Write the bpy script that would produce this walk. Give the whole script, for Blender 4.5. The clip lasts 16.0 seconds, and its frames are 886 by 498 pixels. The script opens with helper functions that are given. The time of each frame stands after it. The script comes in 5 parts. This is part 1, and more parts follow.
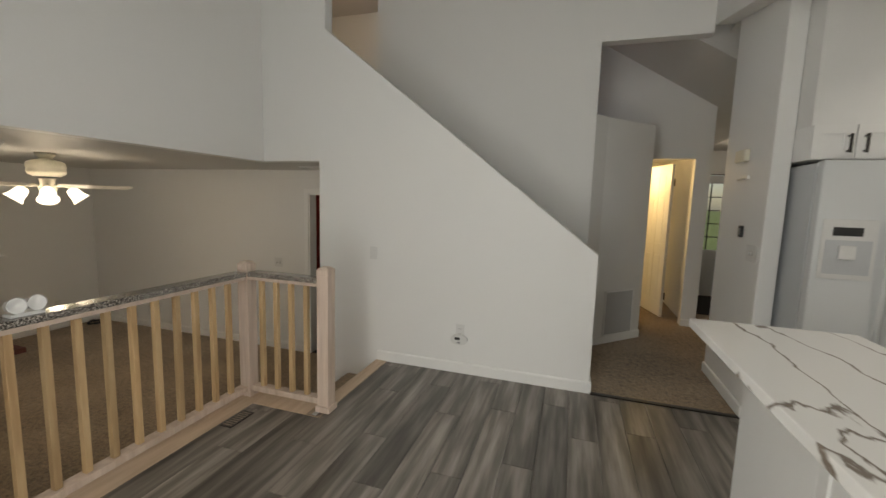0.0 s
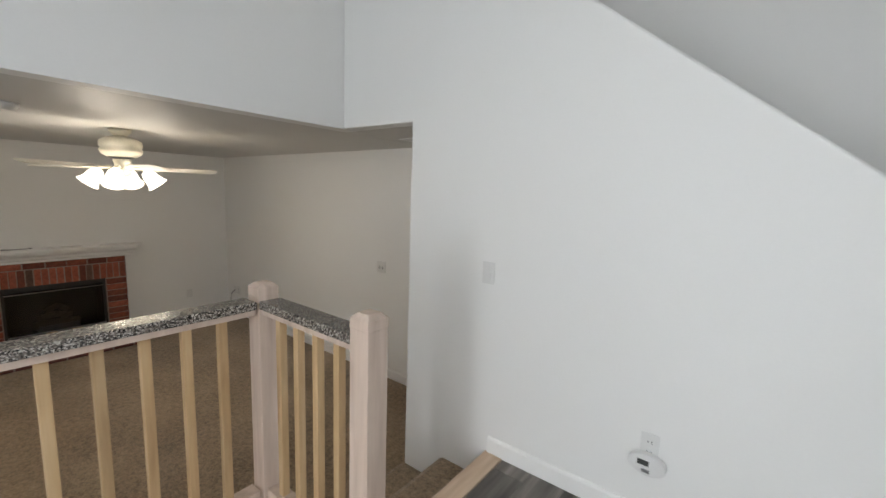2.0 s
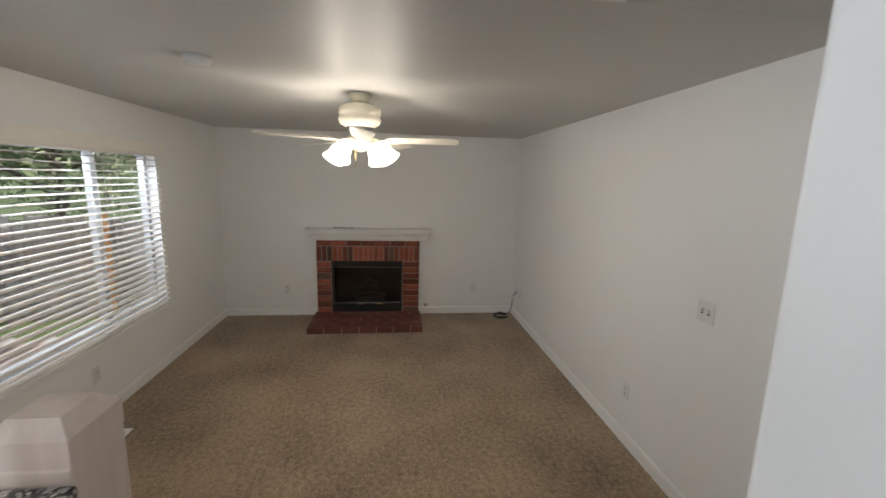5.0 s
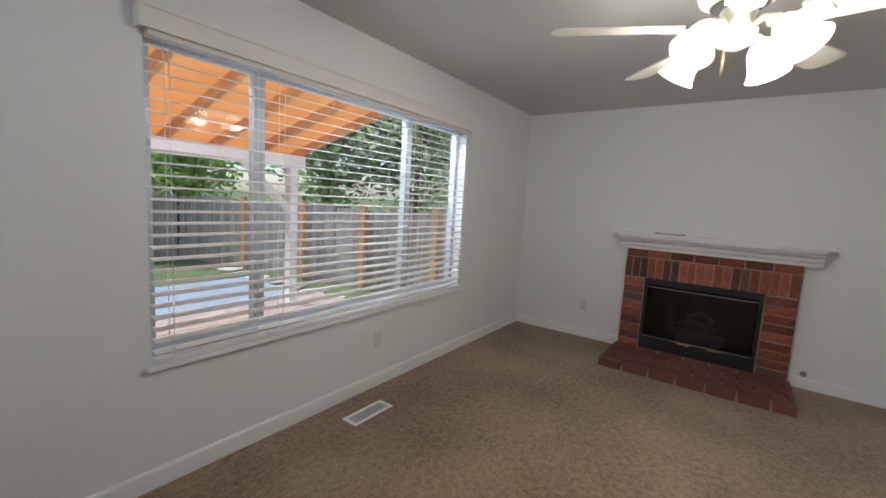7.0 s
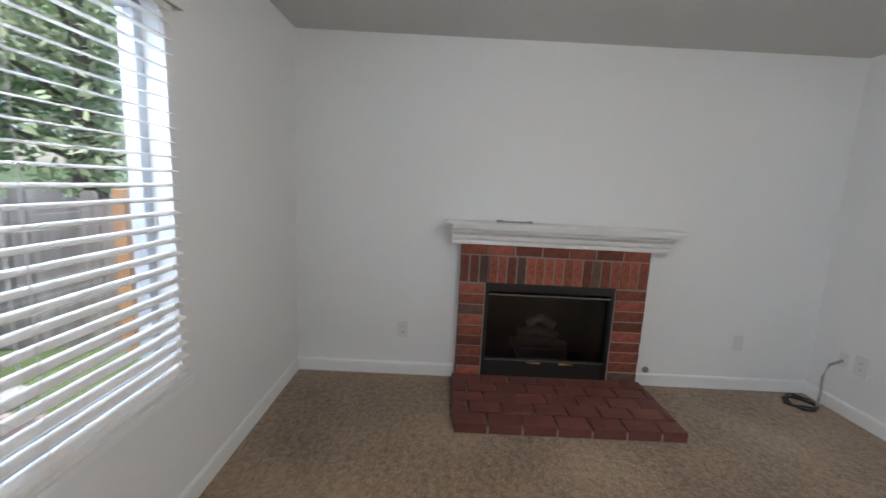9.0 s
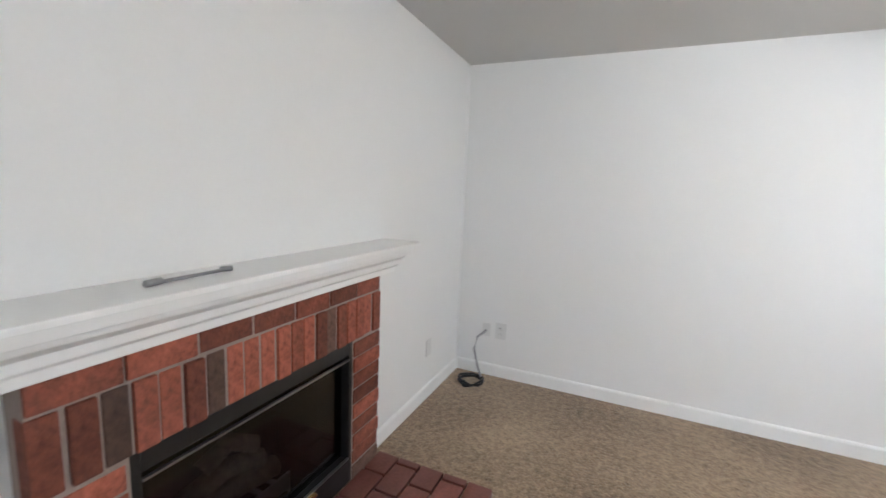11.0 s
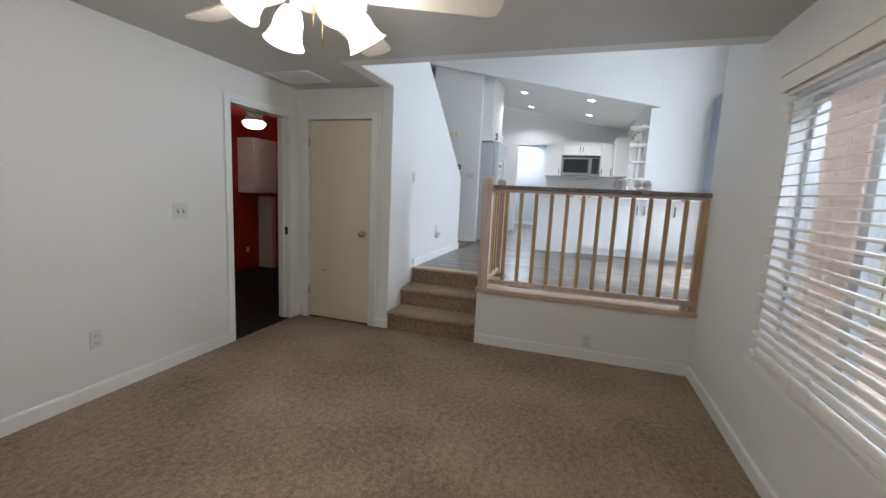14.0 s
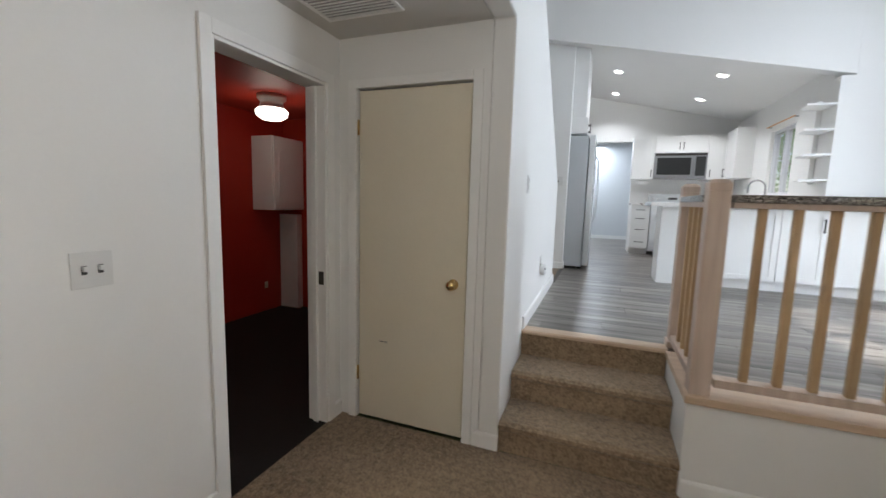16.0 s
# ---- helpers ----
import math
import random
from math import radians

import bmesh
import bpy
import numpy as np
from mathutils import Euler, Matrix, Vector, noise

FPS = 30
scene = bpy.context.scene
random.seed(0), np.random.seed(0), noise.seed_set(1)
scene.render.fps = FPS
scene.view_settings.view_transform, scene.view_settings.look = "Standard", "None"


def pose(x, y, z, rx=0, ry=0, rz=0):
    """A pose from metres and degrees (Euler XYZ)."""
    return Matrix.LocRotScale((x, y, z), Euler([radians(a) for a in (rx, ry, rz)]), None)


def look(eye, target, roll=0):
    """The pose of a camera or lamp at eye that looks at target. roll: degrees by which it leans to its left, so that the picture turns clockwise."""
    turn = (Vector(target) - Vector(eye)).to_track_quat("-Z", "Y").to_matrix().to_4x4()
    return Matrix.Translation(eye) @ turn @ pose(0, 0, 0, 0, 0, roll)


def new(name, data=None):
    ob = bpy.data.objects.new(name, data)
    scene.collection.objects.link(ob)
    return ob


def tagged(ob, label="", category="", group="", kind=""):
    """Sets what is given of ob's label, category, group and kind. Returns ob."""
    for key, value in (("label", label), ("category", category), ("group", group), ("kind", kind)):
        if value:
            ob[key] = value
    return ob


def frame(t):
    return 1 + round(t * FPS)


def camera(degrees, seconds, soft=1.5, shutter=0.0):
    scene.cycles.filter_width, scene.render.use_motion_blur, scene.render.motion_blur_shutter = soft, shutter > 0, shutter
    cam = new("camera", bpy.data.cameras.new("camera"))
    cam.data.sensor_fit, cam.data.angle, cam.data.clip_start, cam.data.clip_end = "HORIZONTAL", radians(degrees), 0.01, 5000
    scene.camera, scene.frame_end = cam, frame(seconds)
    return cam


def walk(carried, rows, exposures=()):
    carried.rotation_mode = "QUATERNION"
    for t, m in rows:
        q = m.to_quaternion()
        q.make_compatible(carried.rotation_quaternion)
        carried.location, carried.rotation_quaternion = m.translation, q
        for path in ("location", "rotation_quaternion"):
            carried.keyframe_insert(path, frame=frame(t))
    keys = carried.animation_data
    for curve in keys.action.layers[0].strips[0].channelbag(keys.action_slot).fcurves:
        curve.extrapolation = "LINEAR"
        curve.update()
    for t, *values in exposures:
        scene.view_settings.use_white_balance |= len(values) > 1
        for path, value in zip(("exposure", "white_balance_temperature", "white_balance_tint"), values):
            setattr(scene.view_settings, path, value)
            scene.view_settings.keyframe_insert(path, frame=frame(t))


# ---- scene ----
cam = camera(94.9, 16.0, shutter=0.3)
PATH = [
    (0, (2.257, -3.287, 2.01), (1.661, -1.392, 1.774), 1.7),
    (0.5, (2.185, -2.922, 1.986), (1.454, -1.075, 1.751), 1.6),
    (1, (2.036, -2.598, 1.96), (1.174, -0.811, 1.705), 1.5),
    (1.5, (1.842, -2.167, 1.973), (0.807, -0.478, 1.698), 1.7),
    (2, (1.656, -1.815, 1.934), (0.448, -0.245, 1.659), 2.0),
    (2.5, (1.478, -1.473, 1.922), (0.078, -0.073, 1.634), 2.4),
    (3, (1.329, -1.141, 1.918), (-0.293, -0.013, 1.606), 2.6),
    (3.5, (1.078, -0.908, 1.893), (-0.706, -0.066, 1.564), 2.7),
    (5.8, (0.122, -0.519, 1.604), (-1.855, -0.641, 1.328), 2.1),
    (6, (-0.008, -0.552, 1.529), (-1.976, -0.808, 1.279), 2.5),
    (6.5, (-0.267, -0.584, 1.416), (-2.071, -1.42, 1.206), 2.5),
    (7, (-0.448, -0.706, 1.348), (-2.064, -1.86, 1.112), 3.3),
    (7.5, (-0.742, -0.964, 1.353), (-2.402, -2.049, 1.093), 3.3),
    (8, (-1.153, -1.199, 1.356), (-2.935, -2.061, 1.068), 3.4),
    (8.5, (-1.537, -1.493, 1.367), (-3.466, -1.927, 1.063), 3.5),
    (9, (-1.946, -1.676, 1.387), (-3.921, -1.663, 1.073), 2.9),
    (9.2, (-2.07, -1.713, 1.389), (-4.039, -1.545, 1.085), 2.3),
    (11.5, (-3.933, -1.937, 1.413), (-4.008, 0.045, 1.15), 2.3),
    (12, (-4.086, -1.994, 1.399), (-3.39, -0.136, 1.149), 1.5),
    (12.5, (-4.211, -2.012, 1.389), (-2.865, -0.555, 1.13), 2.2),
    (13, (-4.146, -2.029, 1.413), (-2.437, -1.03, 1.134), 2.5),
    (13.5, (-3.876, -1.919, 1.403), (-2.012, -1.249, 1.125), 2.8),
    (14, (-3.603, -1.704, 1.376), (-1.716, -1.101, 1.103), 2.7),
    (14.5, (-3.29, -1.39, 1.382), (-1.415, -0.749, 1.113), 2.6),
    (15, (-2.901, -1.089, 1.4), (-1.037, -0.407, 1.15), 2.1),
    (15.5, (-2.554, -0.765, 1.407), (-0.682, -0.107, 1.156), 2.0),
    (16, (-2.144, -0.457, 1.408), (-0.29, 0.254, 1.169), 1.6),
]
walk(cam, [(t, look(eye, target, roll)) for t, eye, target, roll in PATH],
     [(0.0, -0.80, 7700, 10), (0.5, -0.48, 7200, 10), (1.0, -0.3, 6900, 10), (2.0, -0.22, 6700, 10), (3.5, -0.18, 6700, 10), (6.0, 0.12, 6100, 10), (7.5, 0.2, 5800, 10), (9.0, 0.53, 5600, 10),
      (11.5, 1.24, 5700, 10), (12.5, 0.44, 5850, 10), (13.5, 0.04, 5900, 10), (15.0, 0.14, 6200, 10), (16.0, 0.2, 6200, 10)])

# ---------- light ----------
world = bpy.data.worlds.new("world")
scene.world = world
world.use_nodes = True
_wn = world.node_tree.nodes
_sky = _wn.new("ShaderNodeTexSky")
_sky.sky_type, _sky.sun_disc = "NISHITA", False
_sky.sun_elevation, _sky.sun_rotation = radians(61), radians(159.4)
_wn["Background"].inputs[1].default_value = 0.15
world.node_tree.links.new(_sky.outputs[0], _wn["Background"].inputs[0])
sun = new("sun", bpy.data.lights.new("sun", "SUN"))
sun.data.energy, sun.data.angle, sun.data.color = 5.0, radians(0.5), (1.0, 0.94, 0.85)
sun.matrix_world = look((3.0, -8.0, 15.5), (0, 0, 0))


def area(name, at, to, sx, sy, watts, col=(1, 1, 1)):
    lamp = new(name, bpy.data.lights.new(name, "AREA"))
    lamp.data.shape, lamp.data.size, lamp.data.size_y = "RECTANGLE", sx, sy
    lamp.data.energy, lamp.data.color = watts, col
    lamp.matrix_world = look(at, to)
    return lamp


def point(name, at, watts, col, radius=0.05):
    lamp = new(name, bpy.data.lights.new(name, "POINT"))
    lamp.data.energy, lamp.data.color, lamp.data.shadow_soft_size = watts, col, radius
    lamp.location = at
    return lamp


DAY = (0.86, 0.93, 1.0)
WARM = (1.0, 0.90, 0.77)
area("daylight_patio", (1.63, -3.60, 1.6), (1.63, 0, 1.3), 0.82, 1.95, 46, DAY)
area("daylight_transom", (1.63, -3.60, 3.38), (1.63, 0, 2.2), 0.82, 0.68, 19, DAY)
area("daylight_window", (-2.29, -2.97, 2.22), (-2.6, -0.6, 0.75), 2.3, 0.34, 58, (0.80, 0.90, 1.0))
point("glow_landing", (-1.0, 1.8, 4.5), 9, (1.0, 0.80, 0.58), 0.1)
point("glow_passage", (3.0, 3.0, 2.45), 30, (1.0, 0.70, 0.32), 0.08)

# ---------- materials ----------


def mat(name, base, rough=0.6, metal=0.0, var=0.08, scale=6.0, fine=60.0, bump=0.1, bump_scale=None, per_object=0.0,
        emit=None, coat=0.0, depth=0.004):
    """Principled surface with two scales of colour variation and fine relief."""
    m = bpy.data.materials.new(name)
    m.use_nodes = True
    nt, n = m.node_tree, m.node_tree.nodes
    p = n["Principled BSDF"]
    p.inputs["Roughness"].default_value, p.inputs["Metallic"].default_value = rough, metal
    p.inputs["Coat Weight"].default_value = coat
    tc = n.new("ShaderNodeTexCoord")
    big, small = n.new("ShaderNodeTexNoise"), n.new("ShaderNodeTexNoise")
    big.inputs["Scale"].default_value, small.inputs["Scale"].default_value = scale, fine
    big.inputs["Detail"].default_value = 4
    add = n.new("ShaderNodeMath")
    add.operation = "ADD"
    for s in (big, small):
        nt.links.new(tc.outputs["Object"], s.inputs["Vector"])
    nt.links.new(big.outputs[0], add.inputs[0])
    nt.links.new(small.outputs[0], add.inputs[1])
    rng = n.new("ShaderNodeMapRange")
    rng.inputs[1].default_value, rng.inputs[2].default_value = 0.6, 1.4
    rng.inputs[3].default_value, rng.inputs[4].default_value = 1 - var, 1 + var
    nt.links.new(add.outputs[0], rng.inputs[0])
    last = rng.outputs[0]
    if per_object:
        oi, r2, mul = n.new("ShaderNodeObjectInfo"), n.new("ShaderNodeMapRange"), n.new("ShaderNodeMath")
        r2.inputs[3].default_value, r2.inputs[4].default_value = 1 - per_object, 1 + per_object
        mul.operation = "MULTIPLY"
        nt.links.new(oi.outputs["Random"], r2.inputs[0])
        nt.links.new(last, mul.inputs[0])
        nt.links.new(r2.outputs[0], mul.inputs[1])
        last = mul.outputs[0]
    vm = n.new("ShaderNodeVectorMath")
    vm.operation = "SCALE"
    vm.inputs[0].default_value = base
    nt.links.new(last, vm.inputs["Scale"])
    nt.links.new(vm.outputs[0], p.inputs["Base Color"])
    if bump:
        bn, b = n.new("ShaderNodeTexNoise"), n.new("ShaderNodeBump")
        bn.inputs["Scale"].default_value = bump_scale or fine
        bn.inputs["Detail"].default_value = 3
        b.inputs["Strength"].default_value, b.inputs["Distance"].default_value = bump, depth
        nt.links.new(tc.outputs["Object"], bn.inputs["Vector"])
        nt.links.new(bn.outputs[0], b.inputs["Height"])
        nt.links.new(b.outputs[0], p.inputs["Normal"])
    if emit:
        p.inputs["Emission Color"].default_value = (*emit[:3], 1)
        p.inputs["Emission Strength"].default_value = emit[3]
    return m


def ramp_mat(name, stops, rough, scale, stretch=(1, 1, 1), per_object=0.0, bump=0.1, texture="noise", detail=6, distort=0.0, coat=0.0):
    """Colours along a stretched noise or cell pattern: wood grain, granite, stone."""
    m = bpy.data.materials.new(name)
    m.use_nodes = True
    nt, n = m.node_tree, m.node_tree.nodes
    p = n["Principled BSDF"]
    p.inputs["Roughness"].default_value = rough
    p.inputs["Coat Weight"].default_value = coat
    tc, mp = n.new("ShaderNodeTexCoord"), n.new("ShaderNodeMapping")
    mp.inputs["Scale"].default_value = stretch
    nt.links.new(tc.outputs["Object"], mp.inputs["Vector"])
    oi = n.new("ShaderNodeObjectInfo")
    if texture == "noise":
        t = n.new("ShaderNodeTexNoise")
        t.noise_dimensions = "4D"
        t.inputs["Detail"].default_value, t.inputs["Distortion"].default_value = detail, distort
        m4 = n.new("ShaderNodeMath")
        m4.operation, m4.inputs[1].default_value = "MULTIPLY", 37.0 if per_object else 0.0
        nt.links.new(oi.outputs["Random"], m4.inputs[0])
        nt.links.new(m4.outputs[0], t.inputs["W"])
        out = t.outputs[0]
    else:
        t = n.new("ShaderNodeTexVoronoi")
        sep = n.new("ShaderNodeSeparateColor")
        nt.links.new(t.outputs["Color"], sep.inputs[0])
        out = sep.outputs[0]
    t.inputs["Scale"].default_value = scale
    nt.links.new(mp.outputs[0], t.inputs["Vector"])
    r = n.new("ShaderNodeValToRGB")
    r.color_ramp.elements[0].position, r.color_ramp.elements[1].position = stops[0][0], stops[-1][0]
    r.color_ramp.elements[0].color, r.color_ramp.elements[1].color = (*stops[0][1], 1), (*stops[-1][1], 1)
    for pos, col in stops[1:-1]:
        r.color_ramp.elements.new(pos).color = (*col, 1)
    nt.links.new(out, r.inputs[0])
    last = r.outputs[0]
    if per_object:
        r2, vm = n.new("ShaderNodeMapRange"), n.new("ShaderNodeVectorMath")
        r2.inputs[3].default_value, r2.inputs[4].default_value = 1 - per_object, 1 + per_object
        vm.operation = "SCALE"
        nt.links.new(oi.outputs["Random"], r2.inputs[0])
        nt.links.new(last, vm.inputs[0])
        nt.links.new(r2.outputs[0], vm.inputs["Scale"])
        last = vm.outputs[0]
    nt.links.new(last, p.inputs["Base Color"])
    if bump:
        b = n.new("ShaderNodeBump")
        b.inputs["Strength"].default_value, b.inputs["Distance"].default_value = bump, 0.002
        nt.links.new(out, b.inputs["Height"])
        nt.links.new(b.outputs[0], p.inputs["Normal"])
    return m


def carpet_mat(name, c0, c1):
    """Cut pile: tuft relief with worn, matted patches."""
    m = bpy.data.materials.new(name)
    m.use_nodes = True
    nt, n = m.node_tree, m.node_tree.nodes
    p = n["Principled BSDF"]
    p.inputs["Roughness"].default_value = 1.0
    p.inputs["Specular IOR Level"].default_value = 0.1
    p.inputs["Sheen Weight"].default_value = 0.25
    tc = n.new("ShaderNodeTexCoord")
    a, b, c = (n.new("ShaderNodeTexNoise") for _ in range(3))
    for t, s, d in ((a, 1.5, 5), (b, 70, 4), (c, 28, 4)):
        t.inputs["Scale"].default_value, t.inputs["Detail"].default_value = s, d
        nt.links.new(tc.outputs["Object"], t.inputs["Vector"])
    s1, s2 = n.new("ShaderNodeMath"), n.new("ShaderNodeMath")
    s1.operation, s2.operation = "ADD", "ADD"
    nt.links.new(a.outputs[0], s1.inputs[0])
    nt.links.new(b.outputs[0], s1.inputs[1])
    nt.links.new(s1.outputs[0], s2.inputs[0])
    nt.links.new(c.outputs[0], s2.inputs[1])
    r = n.new("ShaderNodeMapRange")
    r.inputs[1].default_value, r.inputs[2].default_value = 1.05, 1.95
    mix = n.new("ShaderNodeMix")
    mix.data_type = "RGBA"
    mix.inputs[6].default_value, mix.inputs[7].default_value = (*c0, 1), (*c1, 1)
    nt.links.new(s2.outputs[0], r.inputs[0])
    nt.links.new(r.outputs[0], mix.inputs[0])
    nt.links.new(mix.outputs[2], p.inputs["Base Color"])
    bp = n.new("ShaderNodeBump")
    bp.inputs["Strength"].default_value, bp.inputs["Distance"].default_value = 0.9, 0.008
    nt.links.new(b.outputs[0], bp.inputs["Height"])
    nt.links.new(bp.outputs[0], p.inputs["Normal"])
    return m


def glass_mat(name, tint=(1, 1, 1)):
    m = bpy.data.materials.new(name)
    m.use_nodes = True
    p = m.node_tree.nodes["Principled BSDF"]
    p.inputs["Base Color"].default_value = (*tint, 1)
    p.inputs["Roughness"].default_value, p.inputs["IOR"].default_value = 0.0, 1.45
    p.inputs["Transmission Weight"].default_value = 1.0
    return m


PAINT = mat("wall_paint", (0.80, 0.80, 0.79), 0.55, var=0.012, scale=1.2, fine=90, bump=0.12, bump_scale=130, depth=0.002)
# Greyer than the walls: the ceilings' weaker light is put into this colour.
CEIL = mat("dimmed_ceiling_paint", (0.58, 0.57, 0.55), 0.5, var=0.015, scale=1.0, fine=80, bump=0.12, bump_scale=90, depth=0.002)
TRIM = mat("trim_paint", (0.84, 0.84, 0.83), 0.35, var=0.02, scale=5, bump=0.03)
CREAM = mat("cream_door_paint", (0.74, 0.68, 0.55), 0.42, var=0.02, scale=4, bump=0.05)
CARPET = carpet_mat("brown_carpet", (0.10, 0.066, 0.038), (0.43, 0.315, 0.205))
PLANK = ramp_mat("grey_wood_plank", [(0.3, (0.045, 0.038, 0.032)), (0.48, (0.13, 0.115, 0.10)), (0.7, (0.30, 0.27, 0.24))],
                 0.29, 3.2, (5, 0.42, 1), per_object=0.3, bump=0.06)
BALU = ramp_mat("raw_wood", [(0.3, (0.38, 0.24, 0.12)), (0.55, (0.51, 0.35, 0.19)), (0.75, (0.57, 0.42, 0.25))],
                0.5, 5, (6, 6, 0.5), per_object=0.16, bump=0.05)
NEWEL = ramp_mat("pickled_wood", [(0.3, (0.48, 0.37, 0.30)), (0.6, (0.60, 0.48, 0.40)), (0.8, (0.68, 0.57, 0.50))],
                 0.5, 5, (6, 6, 0.5), per_object=0.05, bump=0.05)
OAK = ramp_mat("maple_trim", [(0.3, (0.50, 0.36, 0.25)), (0.6, (0.62, 0.47, 0.34)), (0.8, (0.68, 0.54, 0.41))], 0.45, 5, (5, 0.6, 5), bump=0.05)
GRANITE = ramp_mat("granite", [(0.0, (0.012, 0.012, 0.012)), (0.35, (0.07, 0.062, 0.055)), (0.6, (0.20, 0.17, 0.15)), (0.9, (0.48, 0.45, 0.41))],
                   0.12, 230, texture="cells", bump=0.0, coat=0.4)
BRICK = mat("red_brick", (0.235, 0.068, 0.040), 0.85, var=0.55, scale=14, fine=70, bump=0.6, bump_scale=60, per_object=0.5, depth=0.006)
BURNT = mat("burnt_brick", (0.105, 0.058, 0.042), 0.85, var=0.5, scale=14, fine=70, bump=0.6, bump_scale=60, per_object=0.4, depth=0.006)
HEARTH = mat("hearth_brick", (0.15, 0.050, 0.038), 0.6, var=0.25, scale=9, fine=70, bump=0.3, bump_scale=60, per_object=0.2)
MORTAR = mat("mortar", (0.29, 0.235, 0.205), 0.95, var=0.15, fine=120, bump=0.4)
BLACK = mat("black_metal", (0.012, 0.012, 0.012), 0.4, var=0.2, bump=0.02)
SOOT = mat("sooty_metal", (0.02, 0.019, 0.017), 0.8, var=0.4, scale=12, bump=0.2)
LOG = mat("ceramic_log", (0.24, 0.20, 0.165), 0.9, var=0.5, scale=18, bump=0.8)
BRASS = mat("brass", (0.72, 0.52, 0.24), 0.22, 1.0, var=0.08, bump=0.02)
STEEL = mat("steel", (0.36, 0.36, 0.37), 0.28, 1.0, var=0.06, bump=0.02)
DARK = mat("dark_handle", (0.06, 0.055, 0.05), 0.35, 0.8, var=0.1, bump=0.0)
PLASTIC = mat("white_plastic", (0.70, 0.70, 0.69), 0.35, var=0.02, bump=0.0)
IVORY = mat("ivory_enamel", (0.76, 0.71, 0.58), 0.35, var=0.06, scale=14, bump=0.03)
BLADE = mat("fan_blade", (0.74, 0.70, 0.62), 0.4, var=0.05, scale=8, bump=0.03)
SLOT = mat("dark_slot", (0.03, 0.03, 0.03), 0.6, var=0.1, bump=0.0)
BULB = mat("frosted_shade", (0.9, 0.88, 0.82), 0.4, var=0.02, bump=0.0, emit=(1.0, 0.90, 0.74, 4.5))
DOWN = mat("downlight_lens", (0.9, 0.9, 0.9), 0.4, var=0.02, bump=0.0, emit=(1.0, 0.97, 0.92, 10))
RED = mat("red_paint", (0.42, 0.028, 0.012), 0.6, var=0.05, scale=2, bump=0.1, bump_scale=120)
DKFLOOR = mat("dark_floor", (0.008, 0.005, 0.004), 0.85, var=0.3, scale=4, bump=0.1)
CABW = mat("white_cabinet", (0.82, 0.82, 0.81), 0.32, var=0.015, bump=0.0)
FRIDGE = mat("fridge_enamel", (0.70, 0.72, 0.73), 0.25, var=0.015, fine=200, bump=0.06, bump_scale=260, depth=0.001)
# The light falling on the refrigerator's side is put into this grey.
FSIDE = mat("fridge_side_lit_grey", (0.52, 0.54, 0.56), 0.35, var=0.02, bump=0.0)
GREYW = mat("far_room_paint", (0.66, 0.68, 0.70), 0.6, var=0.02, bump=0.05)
BLIND = mat("blind_slat", (0.80, 0.77, 0.72), 0.45, var=0.03, bump=0.0)
VINYL = mat("vinyl_frame", (0.56, 0.58, 0.60), 0.35, var=0.02, bump=0.0)
GLASS = glass_mat("window_glass")
SMOKE = glass_mat("smoked_glass", (0.42, 0.41, 0.39))
CORD = mat("black_rubber", (0.015, 0.015, 0.015), 0.5, var=0.2, bump=0.0)
CABLE = mat("grey_cable", (0.33, 0.33, 0.34), 0.5, var=0.1, bump=0.0)
CURTAIN = mat("sheer_curtain", (0.82, 0.84, 0.90), 0.8, var=0.03, fine=200, bump=0.05)
_n = CURTAIN.node_tree.nodes
_tr, _mx = _n.new("ShaderNodeBsdfTranslucent"), _n.new("ShaderNodeMixShader")
_tr.inputs[0].default_value, _mx.inputs[0].default_value = (0.85, 0.88, 0.95, 1), 0.55
CURTAIN.node_tree.links.new(_n["Principled BSDF"].outputs[0], _mx.inputs[1])
CURTAIN.node_tree.links.new(_tr.outputs[0], _mx.inputs[2])
CURTAIN.node_tree.links.new(_mx.outputs[0], _n["Material Output"].inputs[0])
CEDAR = ramp_mat("cedar_board", [(0.3, (0.42, 0.20, 0.075)), (0.55, (0.62, 0.33, 0.13)), (0.8, (0.72, 0.43, 0.19))], 0.7, 3, (1, 6, 6), per_object=0.15)
AMBER = mat("amber_roof_panel", (0.78, 0.50, 0.24), 0.5, var=0.1, scale=3, bump=0.05, per_object=0.08)
_n = AMBER.node_tree.nodes
_tr, _mx = _n.new("ShaderNodeBsdfTranslucent"), _n.new("ShaderNodeMixShader")
_tr.inputs[0].default_value, _mx.inputs[0].default_value = (0.86, 0.54, 0.24, 1), 0.6
AMBER.node_tree.links.new(_n["Principled BSDF"].outputs[0], _mx.inputs[1])
AMBER.node_tree.links.new(_tr.outputs[0], _mx.inputs[2])
AMBER.node_tree.links.new(_mx.outputs[0], _n["Material Output"].inputs[0])
FENCE = ramp_mat("weathered_fence", [(0.3, (0.26, 0.23, 0.20)), (0.55, (0.42, 0.39, 0.36)), (0.8, (0.56, 0.53, 0.50))], 0.9, 3, (6, 6, 0.6), per_object=0.18)
NEWPOST = ramp_mat("new_cedar_post", [(0.3, (0.60, 0.30, 0.12)), (0.8, (0.76, 0.46, 0.22))], 0.8, 4, (6, 6, 0.7))
YELLOW = ramp_mat("yellow_board", [(0.3, (0.34, 0.23, 0.07)), (0.8, (0.50, 0.37, 0.14))], 0.8, 4, (6, 6, 0.7))
